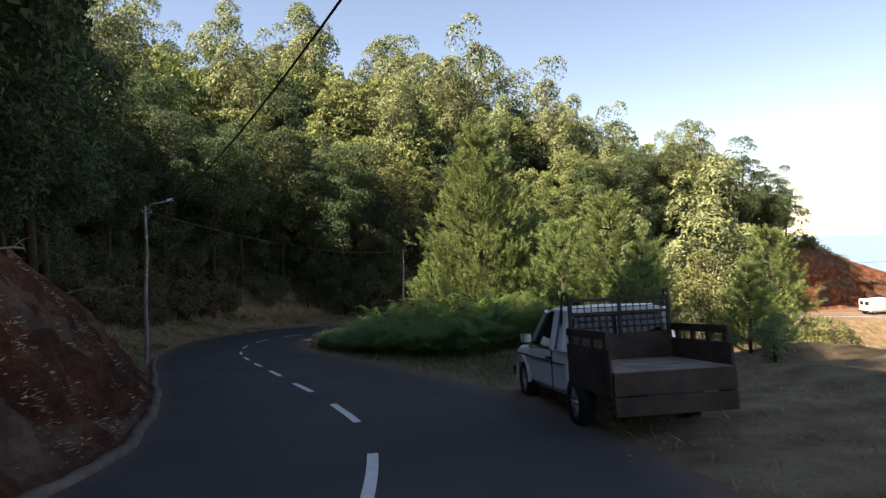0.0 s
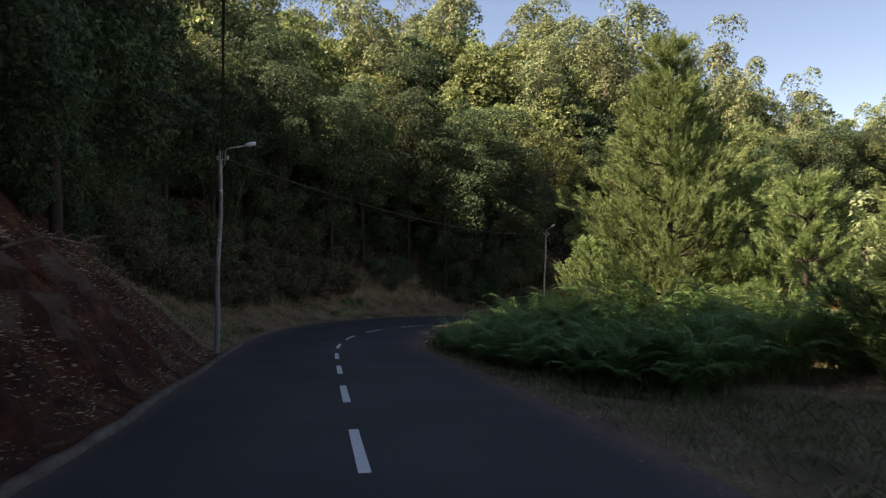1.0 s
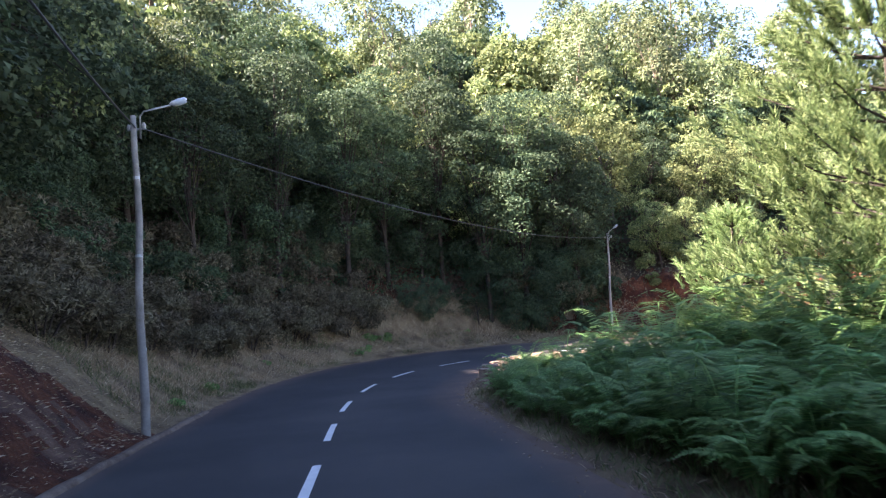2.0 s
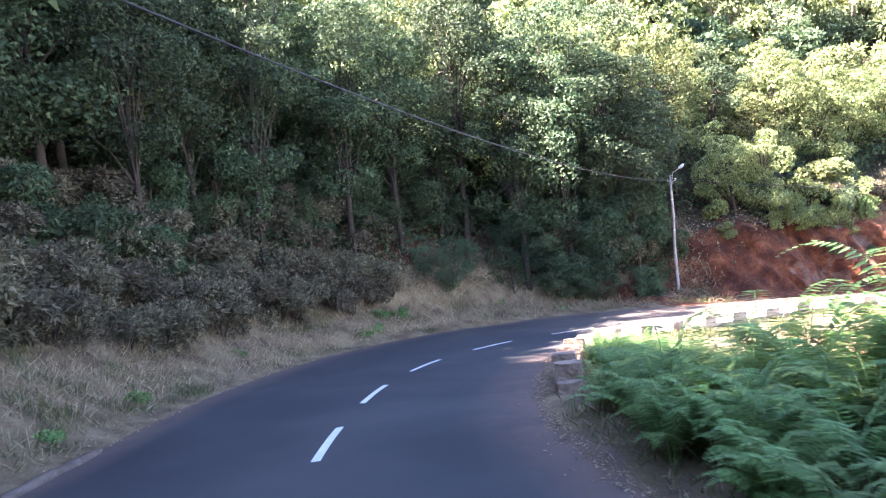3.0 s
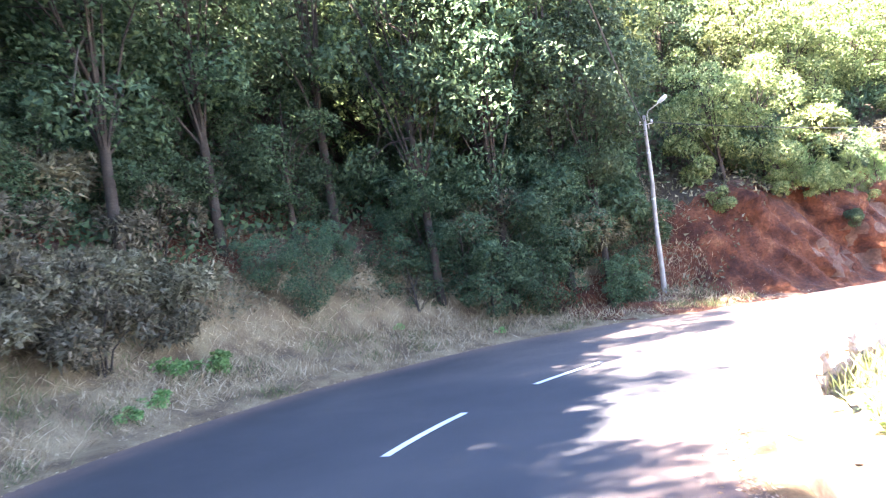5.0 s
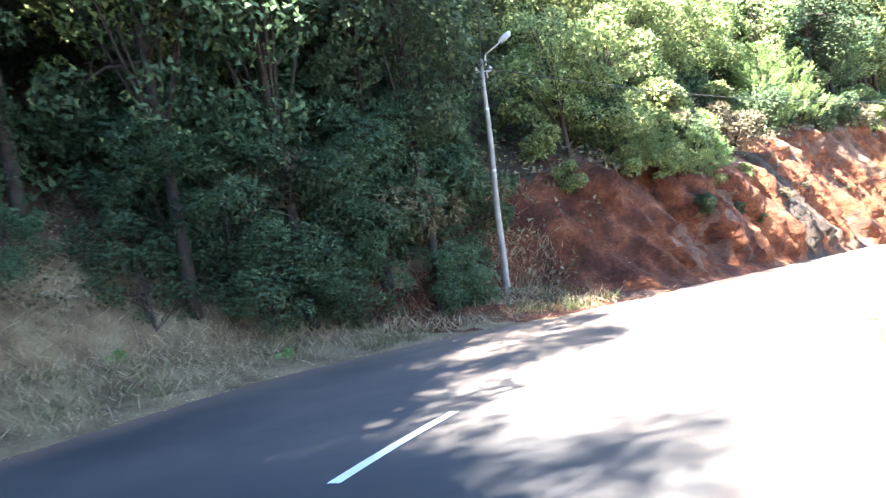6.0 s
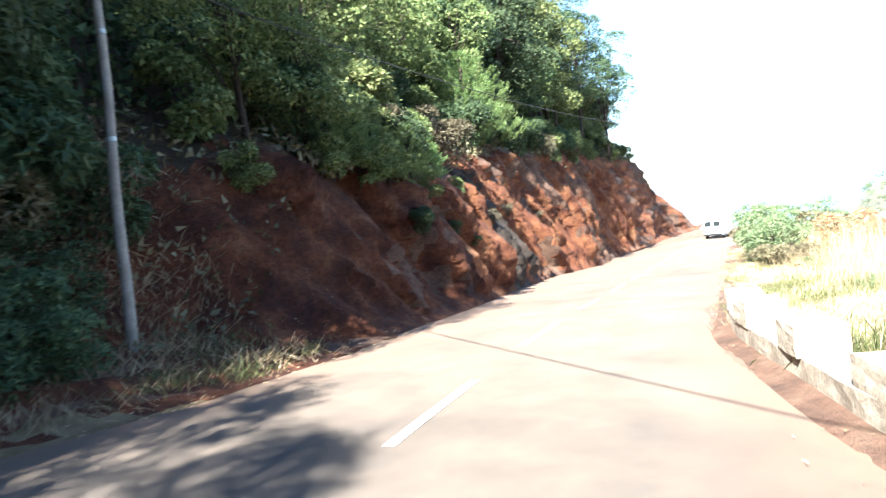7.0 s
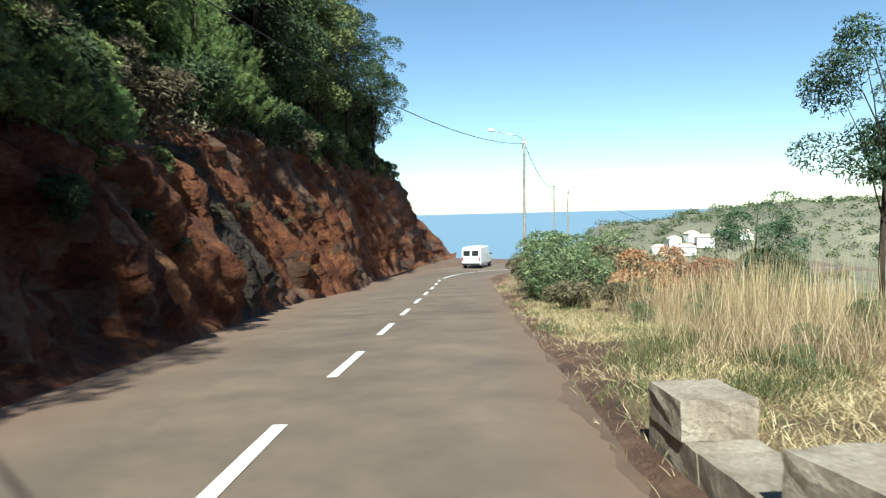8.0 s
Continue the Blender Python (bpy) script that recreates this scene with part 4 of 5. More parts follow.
for _ in range(170):
    s = rf.uniform(58.5, 74)
    v = (0.65 if s < 62 else 1.15) + rf.uniform(0, 1) ** 1.2 * 4.2
    k, turn, size = rf.integers(3), rf.uniform(0, 6.28), rf.uniform(0.5, 0.72) * np.interp(s, [58, 66, 73], [1.1, 0.9, 0.7])
    if v < 3.0:
        placed(ferns[k], on_right(s, v), turn, size)
    else:
        bed += grown(ferns[k], on_right(s, v), turn, size)
tagged(tris_object("bracken", np.vstack(bed), LEAF_FERN), "bed of green bracken behind the nearest ferns", "bracken", kind="stuff")
for s, v, k in ((98.2, 3.0, 0.3), (100.2, 3.6, 0.38), (96.6, 4.8, 0.36), (101, 5.6, 0.5), (99.2, 2.2, 0.26), (102.8, 3.0, 0.42), (97.4, 6.6, 0.5), (95.2, 3.2, 0.22), (93.8, 2.4, 0.18)):
    placed(sage[int(s) % 2], on_right(s, v), r.uniform(0, 6.28), k)
for s, u, k in ((95.2, 2.0, 0.32), (96.2, 1.7, 0.26), (97.6, 1.6, 0.3), (94.4, 2.3, 0.4), (99.6, 1.7, 0.28), (108.2, 2.6, 0.75), (111.5, 2.6, 0.7)):
    placed(pines[1], on_left(s, u) - [0, 0, 0.2], r.uniform(0, 6.28), k, 1.0, "young pine at the lip of the cliff")
for x, y, z, k, sc in [(1.6, 29, -3.3, 0, 1.0), (4.1, 30.5, -3.6, 1, 1.1), (5.0, 20.4, -2.6, 1, 0.95), (3.2, 33, -4.2, 1, 1.0), (4.6, 26.8, -3.4, 1, 1.0), (7.6, 16.6, -2.6, 1, 0.5), (-0.6, 31.5, -3.6, 1, 0.75)]:
    placed(pines[k], (x, y, z), r.uniform(0, 6), sc)
for s, v, k in ((40.5, 3.7, 0.34), (41.6, 5.0, 0.42), (43.0, 6.2, 0.5), (39.6, 6.0, 0.36), (45.0, 6.8, 0.45), (41, 8.2, 0.55)):
    placed(pines[1], on_right(s, v) - [0, 0, 0.1], s * 3, k, 1.0, "small bushy pine at the edge of the lay-by")
for s, v, k in ((38.2, 5.2, 0.5), (40.2, 4.6, 0.35), (43.6, 4.6, 0.45), (37, 7.5, 0.7), (44.5, 8.5, 0.8)):
    placed(sage[int(s) % 2], on_right(s, v), s * 2, k, 1.0, "scrubby bush in dry grass at the edge of the lay-by")
for x, y, z, sc in [(10.2, 26, -4.2, 0.76), (12.5, 29, -5.0, 0.6), (8.2, 31, -5.0, 0.66)]:
    placed(near_euc[1], (x, y, z), r.uniform(0, 6), sc, 1.0, "airy young eucalyptus with sunlit reddish twigs below the lay-by")
for x, y, z, sc in [(6.8, 24.0, -3.2, 0.5), (7.5, 28, -4.2, 0.62), (8.8, 22.5, -3.6, 0.55), (12, 22, -4.5, 0.45), (14.5, 27, -5.5, 0.42)]:
    placed(near_acacia[0], (x, y, z), r.uniform(0, 6), sc, 1.0, "bushy yellow-green young tree below the lay-by")
for x, y, z, sc in [(17.3, 52.0, -6.0, 0.9), (20.5, 50.0, -6.8, 0.9), (16.0, 54.6, -7.4, 0.5)]:
    placed(feathery, (x, y, z), r.uniform(0, 6), sc, 1.0, "feathery tree that rises from below the roadside")
for s, v, sc, src in [(94.5, 5.6, 0.6, sage), (97.5, 5.8, 0.5, heath), (99, 7.4, 0.75, sage), (95.5, 4.2, 0.35, sage), (103.6, 1.5, 0.62, heath), (105.2, 1.7, 1.15, sage), (107.2, 1.8, 1.25, sage),
                      (109.4, 1.6, 1.2, sage), (111.6, 1.5, 1.1, heath), (114, 1.7, 1.0, sage), (106.2, 3.4, 1.1, heath), (108.6, 3.6, 1.2, sage), (101.6, 2.4, 0.55, heath), (117.5, 1.6, 0.8, sage), (103.4, 6.4, 0.8, sage)]:
    placed(src[int(s) % 2], on_right(s, v), r.uniform(0, 6), sc, 1.0, "grey-green roadside bush among dry grass")
for s, v, sc in [(104, 3.4, 1.0), (102.4, 4.4, 0.75), (105.4, 4.8, 0.8)]:
    placed(rusty, on_right(s, v), r.uniform(0, 6), sc)
for s, u, k in [(77.4, 1.9, 1.0), (76.8, 2.1, 0.9), (76.0, 1.2, 0.7), (75.5, 1.0, 0.6), (71, 1.5, 0.5), (66.2, 0.9, 0.6), (63, 0.7, 0.5), (81.4, 2.2, 0.4), (83, 1.0, 0.4)]:
    placed(herb, on_left(s, u), r.uniform(0, 6), k)
# plants that hold on to the cliff's face
for s, u, sc in [(95.4, 1.7, 0.6), (96.8, 1.5, 0.55), (98, 1.3, 0.42), (101.4, 1.3, 0.4), (96.3, 1.0, 0.36), (98.8, 0.85, 0.24), (100.2, 0.7, 0.2), (103.5, 0.9, 0.38), (104.3, 0.6, 0.32), (107, 1.0, 0.3), (94, 1.9, 0.5), (111, 0.9, 0.3), (91.5, 2.4, 0.5)]:
    placed((bright[0] if u > 1.2 else green[0]) if s < 103 else heath[0], on_left(s, u), r.uniform(0, 6), sc, 1.0, "small plant clinging to the red cliff face")
for src in (feathery, *low_dark, *tall_dark, *young, rusty, herb, *sage, *bright, *near_acacia, *near_dark, *near_euc, *far_acacia, *far_dark, *far_euc, *heath, *green, *ferns, *pines):
    hide_source(src)


# ---- fallen branches ----
def fallen_branch(s, u, turn, length, label):
    """A crooked dead branch with a few side twigs."""
    q = np.random.default_rng(int(s * 10))
    bm = bmesh.new()
    pts = [Vector((length * k / 6, 0.10 * length * math.sin(k * 1.1), 0.05 + 0.10 * length * math.sin(k * 0.55))) for k in range(7)]
    tube(bm, pts, [0.035 - 0.004 * k for k in range(7)], 6)
    for k in (2, 3, 4, 5):
        d = Vector((q.uniform(0.2, 0.5), q.uniform(-0.5, 0.5), q.uniform(0.05, 0.4))) * length * 0.5
        tube(bm, [pts[k], pts[k] + d * 0.5 + Vector((0, 0, 0.04)), pts[k] + d], [0.016, 0.011, 0.005], 5)
    ob = part("fallen_branch", bm, PALE_BARK)
    ob.matrix_basis = Matrix.Translation(tuple(on_left(s, u))) @ Matrix.Rotation(turn, 4, "Z")
    tagged(ob, label, "branch", "fallen branches")


fallen_branch(82.3, 3.3, 0.6, 1.1, "pale curved dead branch among bushes on the bank")
fallen_branch(81.8, 3.6, 2.4, 0.8, "pale curved dead branch among bushes on the bank")
fallen_branch(42.2, 2.3, 1.9, 1.6, "fallen dead branch on the red bank")
fallen_branch(44.6, 1.7, 2.6, 1.3, "fallen dead branch on the red bank")
fallen_branch(47.5, 2.0, 0.3, 1.4, "fallen dead branch on the red bank")
fallen_branch(73.6, 3.0, 1.2, 1.2, "pale dead branch in front of the heath bushes")


# ---- grass, litter ----
def blades(name, base, height, lean, width, mat, label, category):
    n = len(base)
    d = np.stack([r.normal(size=n) * lean, r.normal(size=n) * lean, np.ones(n)], 1)
    q = leaf_quads(base, d, height, width, r, 0.12)
    return tagged(quads_object(name, q, mat), label, category, kind="stuff")


def scatter(n, s0, s1, v0, v1, side, power=1.0):
    s = r.uniform(s0, s1, n)
    v = v0 + (v1 - v0) * r.uniform(0, 1, n) ** power
    if side > 0:
        return hill_at(s, EDGE_H(s) - 0.25 + v, left_height(s, v))
    return at(s, -(EDGE_R(s) - 0.25 + v), right_height(s, v))


def clumped(n, clumps, s0, s1, v0, v1, side, size):
    c = r.choice(clumps, n)
    s = (r.uniform(s0, s1, clumps))[c] + r.normal(size=n) * size
    v = np.maximum((r.uniform(v0, v1, clumps))[c] + r.normal(size=n) * size, 0.1)
    if side > 0:
        return hill_at(s, EDGE_H(s) - 0.25 + v, left_height(s, v))
    return at(s, -(EDGE_R(s) - 0.25 + v), right_height(s, v))


blades("dry_grass", clumped(34000, 420, 60.5, 90, 0.6, 5.0, 1, 0.32), r.uniform(0.10, 0.46, 34000), 0.8, 0.013, STRAW, "thin dry straw-coloured grass on the bank", "grass")
blades("green_grass", clumped(9000, 90, 60, 90, 0.3, 3.0, 1, 0.22), r.uniform(0.10, 0.34, 9000), 0.5, 0.013, GRASS, "tufts of green grass on the bank", "grass")
blades("dry_grass", clumped(15000, 150, 93.5, 104, 2.2, 8.0, -1, 0.42), r.uniform(0.25, 0.95, 15000), 0.30, 0.0065, STRAW, "tall golden dry grass beside the road", "grass")
blades("dry_grass", clumped(1300, 50, 95.5, 103, 2.4, 6.0, -1, 0.25), r.uniform(0.9, 1.7, 1300), 0.12, 0.008, STRAW, "long upright stalks of dry grass", "grass")
blades("dry_grass", clumped(9000, 80, 104, 124, 1.5, 7.5, -1, 0.30), r.uniform(0.2, 0.8, 9000), 0.35, 0.011, STRAW, "golden dry grass farther along the road", "grass")
blades("dry_grass", clumped(60000, 520, 89, 108, 0.55, 6.5, -1, 0.27), r.uniform(0.04, 0.24, 60000), 0.9, 0.006, STRAW, "short bleached grass beside the road", "grass")
blades("dry_grass", clumped(9000, 160, 108, 125, 0.25, 6.5, -1, 0.3), r.uniform(0.05, 0.30, 9000), 0.9, 0.010, STRAW, "short bleached grass beside the road", "grass")
blades("green_grass", clumped(2400, 14, 92.2, 97, 0.9, 2.8, -1, 0.20), r.uniform(0.12, 0.38, 2400), 0.5, 0.007, GRASS, "fresh green grass clumps beside the stone block", "grass")
blades("green_grass", clumped(9000, 90, 91.5, 118, 0.4, 2.8, -1, 0.2), r.uniform(0.06, 0.24, 9000), 0.6, 0.008, GRASS, "tufts of green grass at the road edge", "grass")
blades("green_grass", scatter(14000, 40, 62, 0.2, 3.5, -1, 0.8), r.uniform(0.08, 0.32, 14000), 0.6, 0.014, GRASS, "low grass in front of the ferns", "grass")
blades("dry_grass", scatter(9000, 28, 62, 0.1, 5.5, -1), r.uniform(0.05, 0.25, 9000), 0.9, 0.012, STRAW, "dry grass and straw in the lay-by", "grass")
blades("green_grass", clumped(20000, 260, 60, 90, 0.9, 5.5, -1, 0.3), r.uniform(0.1, 0.45, 20000), 0.5, 0.016, GRASS, "green grass behind the low wall", "grass")


def fallen_leaves(name, base, label, size=1.0):
    n = len(base)
    d = np.stack([r.normal(size=n), r.normal(size=n), r.normal(size=n) * 0.12 + 0.05], 1)
    q = leaf_quads(base + [0, 0, 0.03], d, r.uniform(0.03, 0.065, n) * size, 0.015 * size ** 0.5, r)
    return tagged(quads_object(name, q, STRAW), label, "leaf litter", kind="stuff")


fallen_leaves("leaf_litter", scatter(6500, 36, 60, 0.15, 3.0, 1, 0.9), "pale strips of fallen bark on the bank", 2.1)
fallen_leaves("leaf_litter", scatter(3500, 20, 60, 0.1, 4.0, 1, 1.5), "dry fallen leaves on the red bank")
fallen_leaves("leaf_litter", scatter(3000, 58, 92, -0.15, 3.0, 1, 1.6), "dry fallen leaves along the verge")
fallen_leaves("leaf_litter", scatter(1800, 57, 74, -0.06, 0.16, -1, 1.0), "pale dry leaves gathered at the foot of the wall")
fallen_leaves("leaf_litter", scatter(600, 34, 86, -0.35, 0.5, -1, 1.0), "dry fallen leaves at the road edge")


# ---- low wall with raised blocks ----
def stone_block(bm, size, seed, rough=False):
    """A squared stone with knocked-off edges; rough ones are chipped and uneven all over."""
    q = np.random.default_rng(seed)
    cuts = 4 if rough else 3
    r = bmesh.ops.create_cube(bm, size=1.0)
    bmesh.ops.subdivide_edges(bm, edges=bm.edges[:], cuts=cuts, use_grid_fill=True)
    sx, sy, sz = size
    amp = 0.011 if rough else 0.004
    for v in bm.verts:
        c = v.co
        p = Vector((c.x * sx, c.y * sy, (c.z + 0.5) * sz))
        on = sum(abs(abs(k) - 0.5) < 0.01 for k in c)
        if on >= 2:
            centre = Vector((0, 0, sz / 2))
            p = centre + (p - centre) * (1 - (0.03 if rough else 0.012) * (on - 1) * q.uniform(0.3, 1.5))
        v.co = p + Vector(q.normal(size=3)) * amp


def low_wall():
    root = tagged(new("low_wall"), "low roadside wall of grey stone with raised blocks", "wall")
    ss = np.arange(60, 91.4, 0.05)
    W = at(ss, -EDGE_R(ss))
    arc = np.concatenate([[0], np.cumsum(np.linalg.norm(np.diff(W[:, :2], axis=0), axis=1))])
    end, pitch = arc[-1], 0.87
    n = int((end - float(np.interp(62.4, ss, arc))) / pitch)
    spot = lambda d: np.array([np.interp(d, arc, W[:, i]) for i in range(3)])
    for k in range(n):
        a, b = spot(end - (k + 1) * pitch), spot(end - k * pitch)
        p = (a + b) / 2
        turn = math.atan2(b[1] - a[1], b[0] - a[0])
        run = float(np.linalg.norm(b - a))
        tilt = math.atan2(b[2] - a[2], run)
        m = Matrix.Translation(tuple(p - [0, 0, 0.32])) @ Matrix.Rotation(turn, 4, "Z") @ Matrix.Rotation(-tilt, 4, "Y") @ Matrix.Translation((0, -0.29, 0))
        mat = CONCRETE if k < 11 else STONE
        bm = bmesh.new()
        stone_block(bm, (run + 0.01, 0.44, 0.56), 300 + k, mat is STONE)
        part("wall_stone", bm, mat, root).matrix_basis = m
        if k % 2 == 0:
            q = np.random.default_rng(900 + k)
            bm = bmesh.new()
            stone_block(bm, ((0.52 if mat is STONE else 0.66) + q.uniform(-0.06, 0.05), 0.45, 0.27 + q.uniform(-0.03, 0.03)), 500 + k, mat is STONE)
            part("raised_block", bm, mat, root).matrix_basis = m @ Matrix.Translation((0.06 + q.normal() * 0.02, q.normal() * 0.015, 0.554)) @ Matrix.Rotation(q.normal() * 0.05, 4, "Z")


low_wall()

# ---- lamps, poles, cables ----
GALV = plain("galvanised_steel", (0.45, 0.46, 0.46), 0.45, 0.8)
LAMP_WHITE = plain("lamp_shell", (0.72, 0.73, 0.74), 0.4)
GLASS_LAMP = plain("lamp_glass", (0.55, 0.57, 0.58), 0.15)
CABLE = plain("black_cable", (0.02, 0.02, 0.02), 0.6)
CERAMIC = plain("insulator", (0.5, 0.47, 0.42), 0.3)


def lamp_pole(base, top, arm, label, thick=1.0):
    root = new("street_lamp")
    root.location = base
    d = Vector(top) - Vector(base)
    bm = bmesh.new()
    n = 9
    tube(bm, [(-0.02 * d.x, 0, -0.8)] + [d * (i / n) + Vector((0.02 * math.sin(i * 1.3), 0.02 * math.cos(i), 0)) for i in range(n + 1)], [0.125 * thick] + [(0.12 - 0.045 * i / n) * thick for i in range(n + 1)], 12)
    pole = part("pole", bm, WOOD_POLE, root, smooth=True)
    for z in (0.25, 0.55, 0.8):
        bm = bmesh.new()
        c = d * z
        tube(bm, [c - Vector((0, 0, 0.03)), c + Vector((0, 0, 0.03))], (0.123 - 0.045 * z) * thick, 12)
        part("band", bm, GALV, pole)
    if arm:
        a = Vector(arm)
        end = d + a
        bm = bmesh.new()
        tube(bm, [d - Vector((0, 0, 0.5)) + a.normalized() * 0.10, d + Vector((0, 0, -0.05)) + a.normalized() * 0.12, d + a * 0.2 + Vector((0, 0, 0.03)), end - a * 0.25], 0.018, 8)
        part("arm", bm, GALV, root, "thin galvanised steel arm", True)
        bm = bmesh.new()
        w = a.normalized()
        pts = [end - w * 0.26, end - w * 0.2, end - w * 0.08, end + w * 0.06, end + w * 0.10]
        tube(bm, [p + Vector((0, 0, 0.03)) for p in pts], [0.024, 0.042, 0.056, 0.046, 0.014], 12)
        head = part("lamp_head", bm, LAMP_WHITE, root, "pale lamp head", True)
        bm = bmesh.new()
        tube(bm, [p - Vector((0, 0, 0.02)) for p in pts[1:]], [0.026, 0.046, 0.036, 0.010], 10)
        part("lamp_glass", bm, GLASS_LAMP, head, smooth=True)
    bm = bmesh.new()
    tube(bm, [d + Vector((-0.18, 0, -0.28)), d + Vector((0.22, 0.05, -0.28))], 0.02, 6)
    part("bracket", bm, GALV, root)
    for k in (-0.16, 0.2):
        bm = bmesh.new()
        tube(bm, [d + Vector((k, 0.02, -0.28)), d + Vector((k, 0.02, -0.22)), d + Vector((k, 0.02, -0.16))], [0.03, 0.045, 0.02], 8)
        part("insulator", bm, CERAMIC, root)
    return tagged(root, label, "street lamp" if arm else "utility pole", "roadside poles")


lamp_pole((-12.52, 28.42, -2.95), (-12.26, 28.42, 3.44), (0.95, 0.28, 0.22), "weathered grey wooden pole with a street lamp arm", 0.76)
lamp_pole((-3.66, 59.24, -4.9), (-3.43, 58.84, 1.02), (0.55, -0.55, 0.35), "slender pale pole with a street lamp at the cliff foot", 0.72)
lamp_pole((26.6, 65.2, -8.4), (26.66, 65.08, -0.75), (-1.0, 1.2, 0.35), "grey wooden pole with a street lamp above the bushes", 0.68)
lamp_pole((54.4, 74.6, -12.0), (54.43, 74.67, -1.93), None, "dark wooden utility pole below the bend", 0.7)
lamp_pole((52.9, 72.9, -12.0), (52.94, 72.86, -2.5), (0.3, -0.4, 0.25), "white pole with a street lamp below the bend", 0.7)
lamp_pole((5.6, -3.2, 0.2), (5.6, -3.2, 8.2), None, "wooden utility pole in the lay-by")


def cable(a, b, sag, radius=0.016, label="black overhead cable slung between the poles"):
    a, b = Vector(a), Vector(b)
    bm = bmesh.new()
    n = 20
    tube(bm, [a.lerp(b, i / n) - Vector((0, 0, sag * 4 * (i / n) * (1 - i / n))) for i in range(n + 1)], radius, 5)
    me = part("cable", bm, CABLE)
    tagged(me, label, "cable", "overhead cables")


cable((5.6, -3.2, 7.9), (-12.26, 28.42, 3.2), 1.5, 0.02)
cable((-12.2, 28.5, 3.2), (-3.5, 58.8, 0.78), 0.75)
cable((-3.3, 58.8, 0.78), (26.6, 65.1, -1.0), 1.1, 0.011)
cable((26.7, 65.1, -1.0), (54.4, 74.6, -2.2), 0.7)
cable((54.4, 74.6, -2.2), (53.0, 72.9, -2.7), 0.1)
cable((53.0, 72.8, -2.7), (90, 40, -14), 2.0)

# ---- pickup truck ----
WHITE_PAINT = plain("white_car_paint", (0.78, 0.79, 0.80), 0.3, 0.0, 0.5)
TYRE = surface("tyre_rubber", [(0.3, (0.012, 0.012, 0.012)), (0.7, (0.03, 0.029, 0.028))], 3, 60, 0.9, 0.3, 0.004)
RIM = plain("steel_rim", (0.5, 0.5, 0.5), 0.35, 0.9)
DARK_METAL = surface("dark_painted_steel", [(0.3, (0.018, 0.015, 0.014)), (0.7, (0.045, 0.036, 0.032))], 2, 40, 0.6, 0.2, 0.004)
BED_WOOD = surface("worn_bed_wood", [(0.3, (0.16, 0.12, 0.09)), (0.7, (0.36, 0.30, 0.24))], 2.5, 40, 0.85, 0.5, 0.01)
DARK_WOOD = surface("dark_board", [(0.3, (0.045, 0.03, 0.023)), (0.7, (0.11, 0.078, 0.058))], 2.5, 40, 0.85, 0.5, 0.01)
BLACK = plain("black_plastic", (0.02, 0.02, 0.021), 0.5)
RED_LENS = plain("red_lens", (0.35, 0.02, 0.015), 0.2)
CHROME = plain("chrome", (0.7, 0.7, 0.7), 0.15, 1.0)
m, nt, b = node_material("window_glass")
b.inputs["Base Color"].default_value = (0.02, 0.025, 0.027, 1)
b.inputs["Roughness"].default_value = 0.05
WINDOW = m


def wheel(parent, x, y, radius=0.33, width=0.21):
    side = 1 if x > 0 else -1
    bm = bmesh.new()
    prof = [(-width / 2, radius * 0.62), (-width / 2, radius * 0.92), (-width * 0.36, radius), (width * 0.36, radius), (width / 2, radius * 0.92), (width / 2, radius * 0.62)]
    n = 24
    rings = [[bm.verts.new((x + px, y + math.cos(2 * math.pi * k / n) * pr, radius + math.sin(2 * math.pi * k / n) * pr)) for k in range(n)] for px, pr in prof]
    for r0, r1 in zip(rings, rings[1:]):
        for k in range(n):
            bm.faces.new((r0[k], r0[(k + 1) % n], r1[(k + 1) % n], r1[k]))
    hub = new("wheel")
    hub.parent = parent
    part("tyre", bm, TYRE, hub, smooth=True)
    bm = bmesh.new()
    tube(bm, [(x - width * 0.42, y, radius), (x + side * width * 0.30, y, radius)], radius * 0.64, 20)
    tube(bm, [(x, y, radius), (x + side * width * 0.42, y, radius)], radius * 0.22, 12)
    for k in range(6):
        t = k * math.pi / 3
        tube(bm, [(x + side * width * 0.36, y + math.cos(t) * radius * 0.15, radius + math.sin(t) * radius * 0.15), (x + side * width * 0.30, y + math.cos(t) * radius * 0.6, radius + math.sin(t) * radius * 0.6)], 0.035, 6)
    part("rim", bm, RIM, hub, "metal spoked rim")


def loft(bm, sections):
    """Joins cross sections of equal point count (lists of (x, y, z)) into a closed skin."""
    rings = [[bm.verts.new(p) for p in sec] for sec in sections]
    n = len(rings[0])
    for r0, r1 in zip(rings, rings[1:]):
        for k in range(n):
            bm.faces.new((r0[k], r0[(k + 1) % n], r1[(k + 1) % n], r1[k]))
    bm.faces.new(rings[0][::-1])
    bm.faces.new(rings[-1])
    bmesh.ops.recalc_face_normals(bm, faces=bm.faces)


def car_section(y, w, z0, z1, crown=0.05):
    """A rounded cross section of a car body at y."""
    h = z1 - z0
    return [(-w * 0.92, y, z0), (-w, y, z0 + 0.12 * h), (-w, y, z0 + 0.62 * h), (-w * 0.96, y, z1 - 0.06), (-w * 0.88, y, z1 - 0.01), (0, y, z1 + crown * 0.4),
            (w * 0.88, y, z1 - 0.01), (w * 0.96, y, z1 - 0.06), (w, y, z0 + 0.62 * h), (w, y, z0 + 0.12 * h), (w * 0.92, y, z0)]


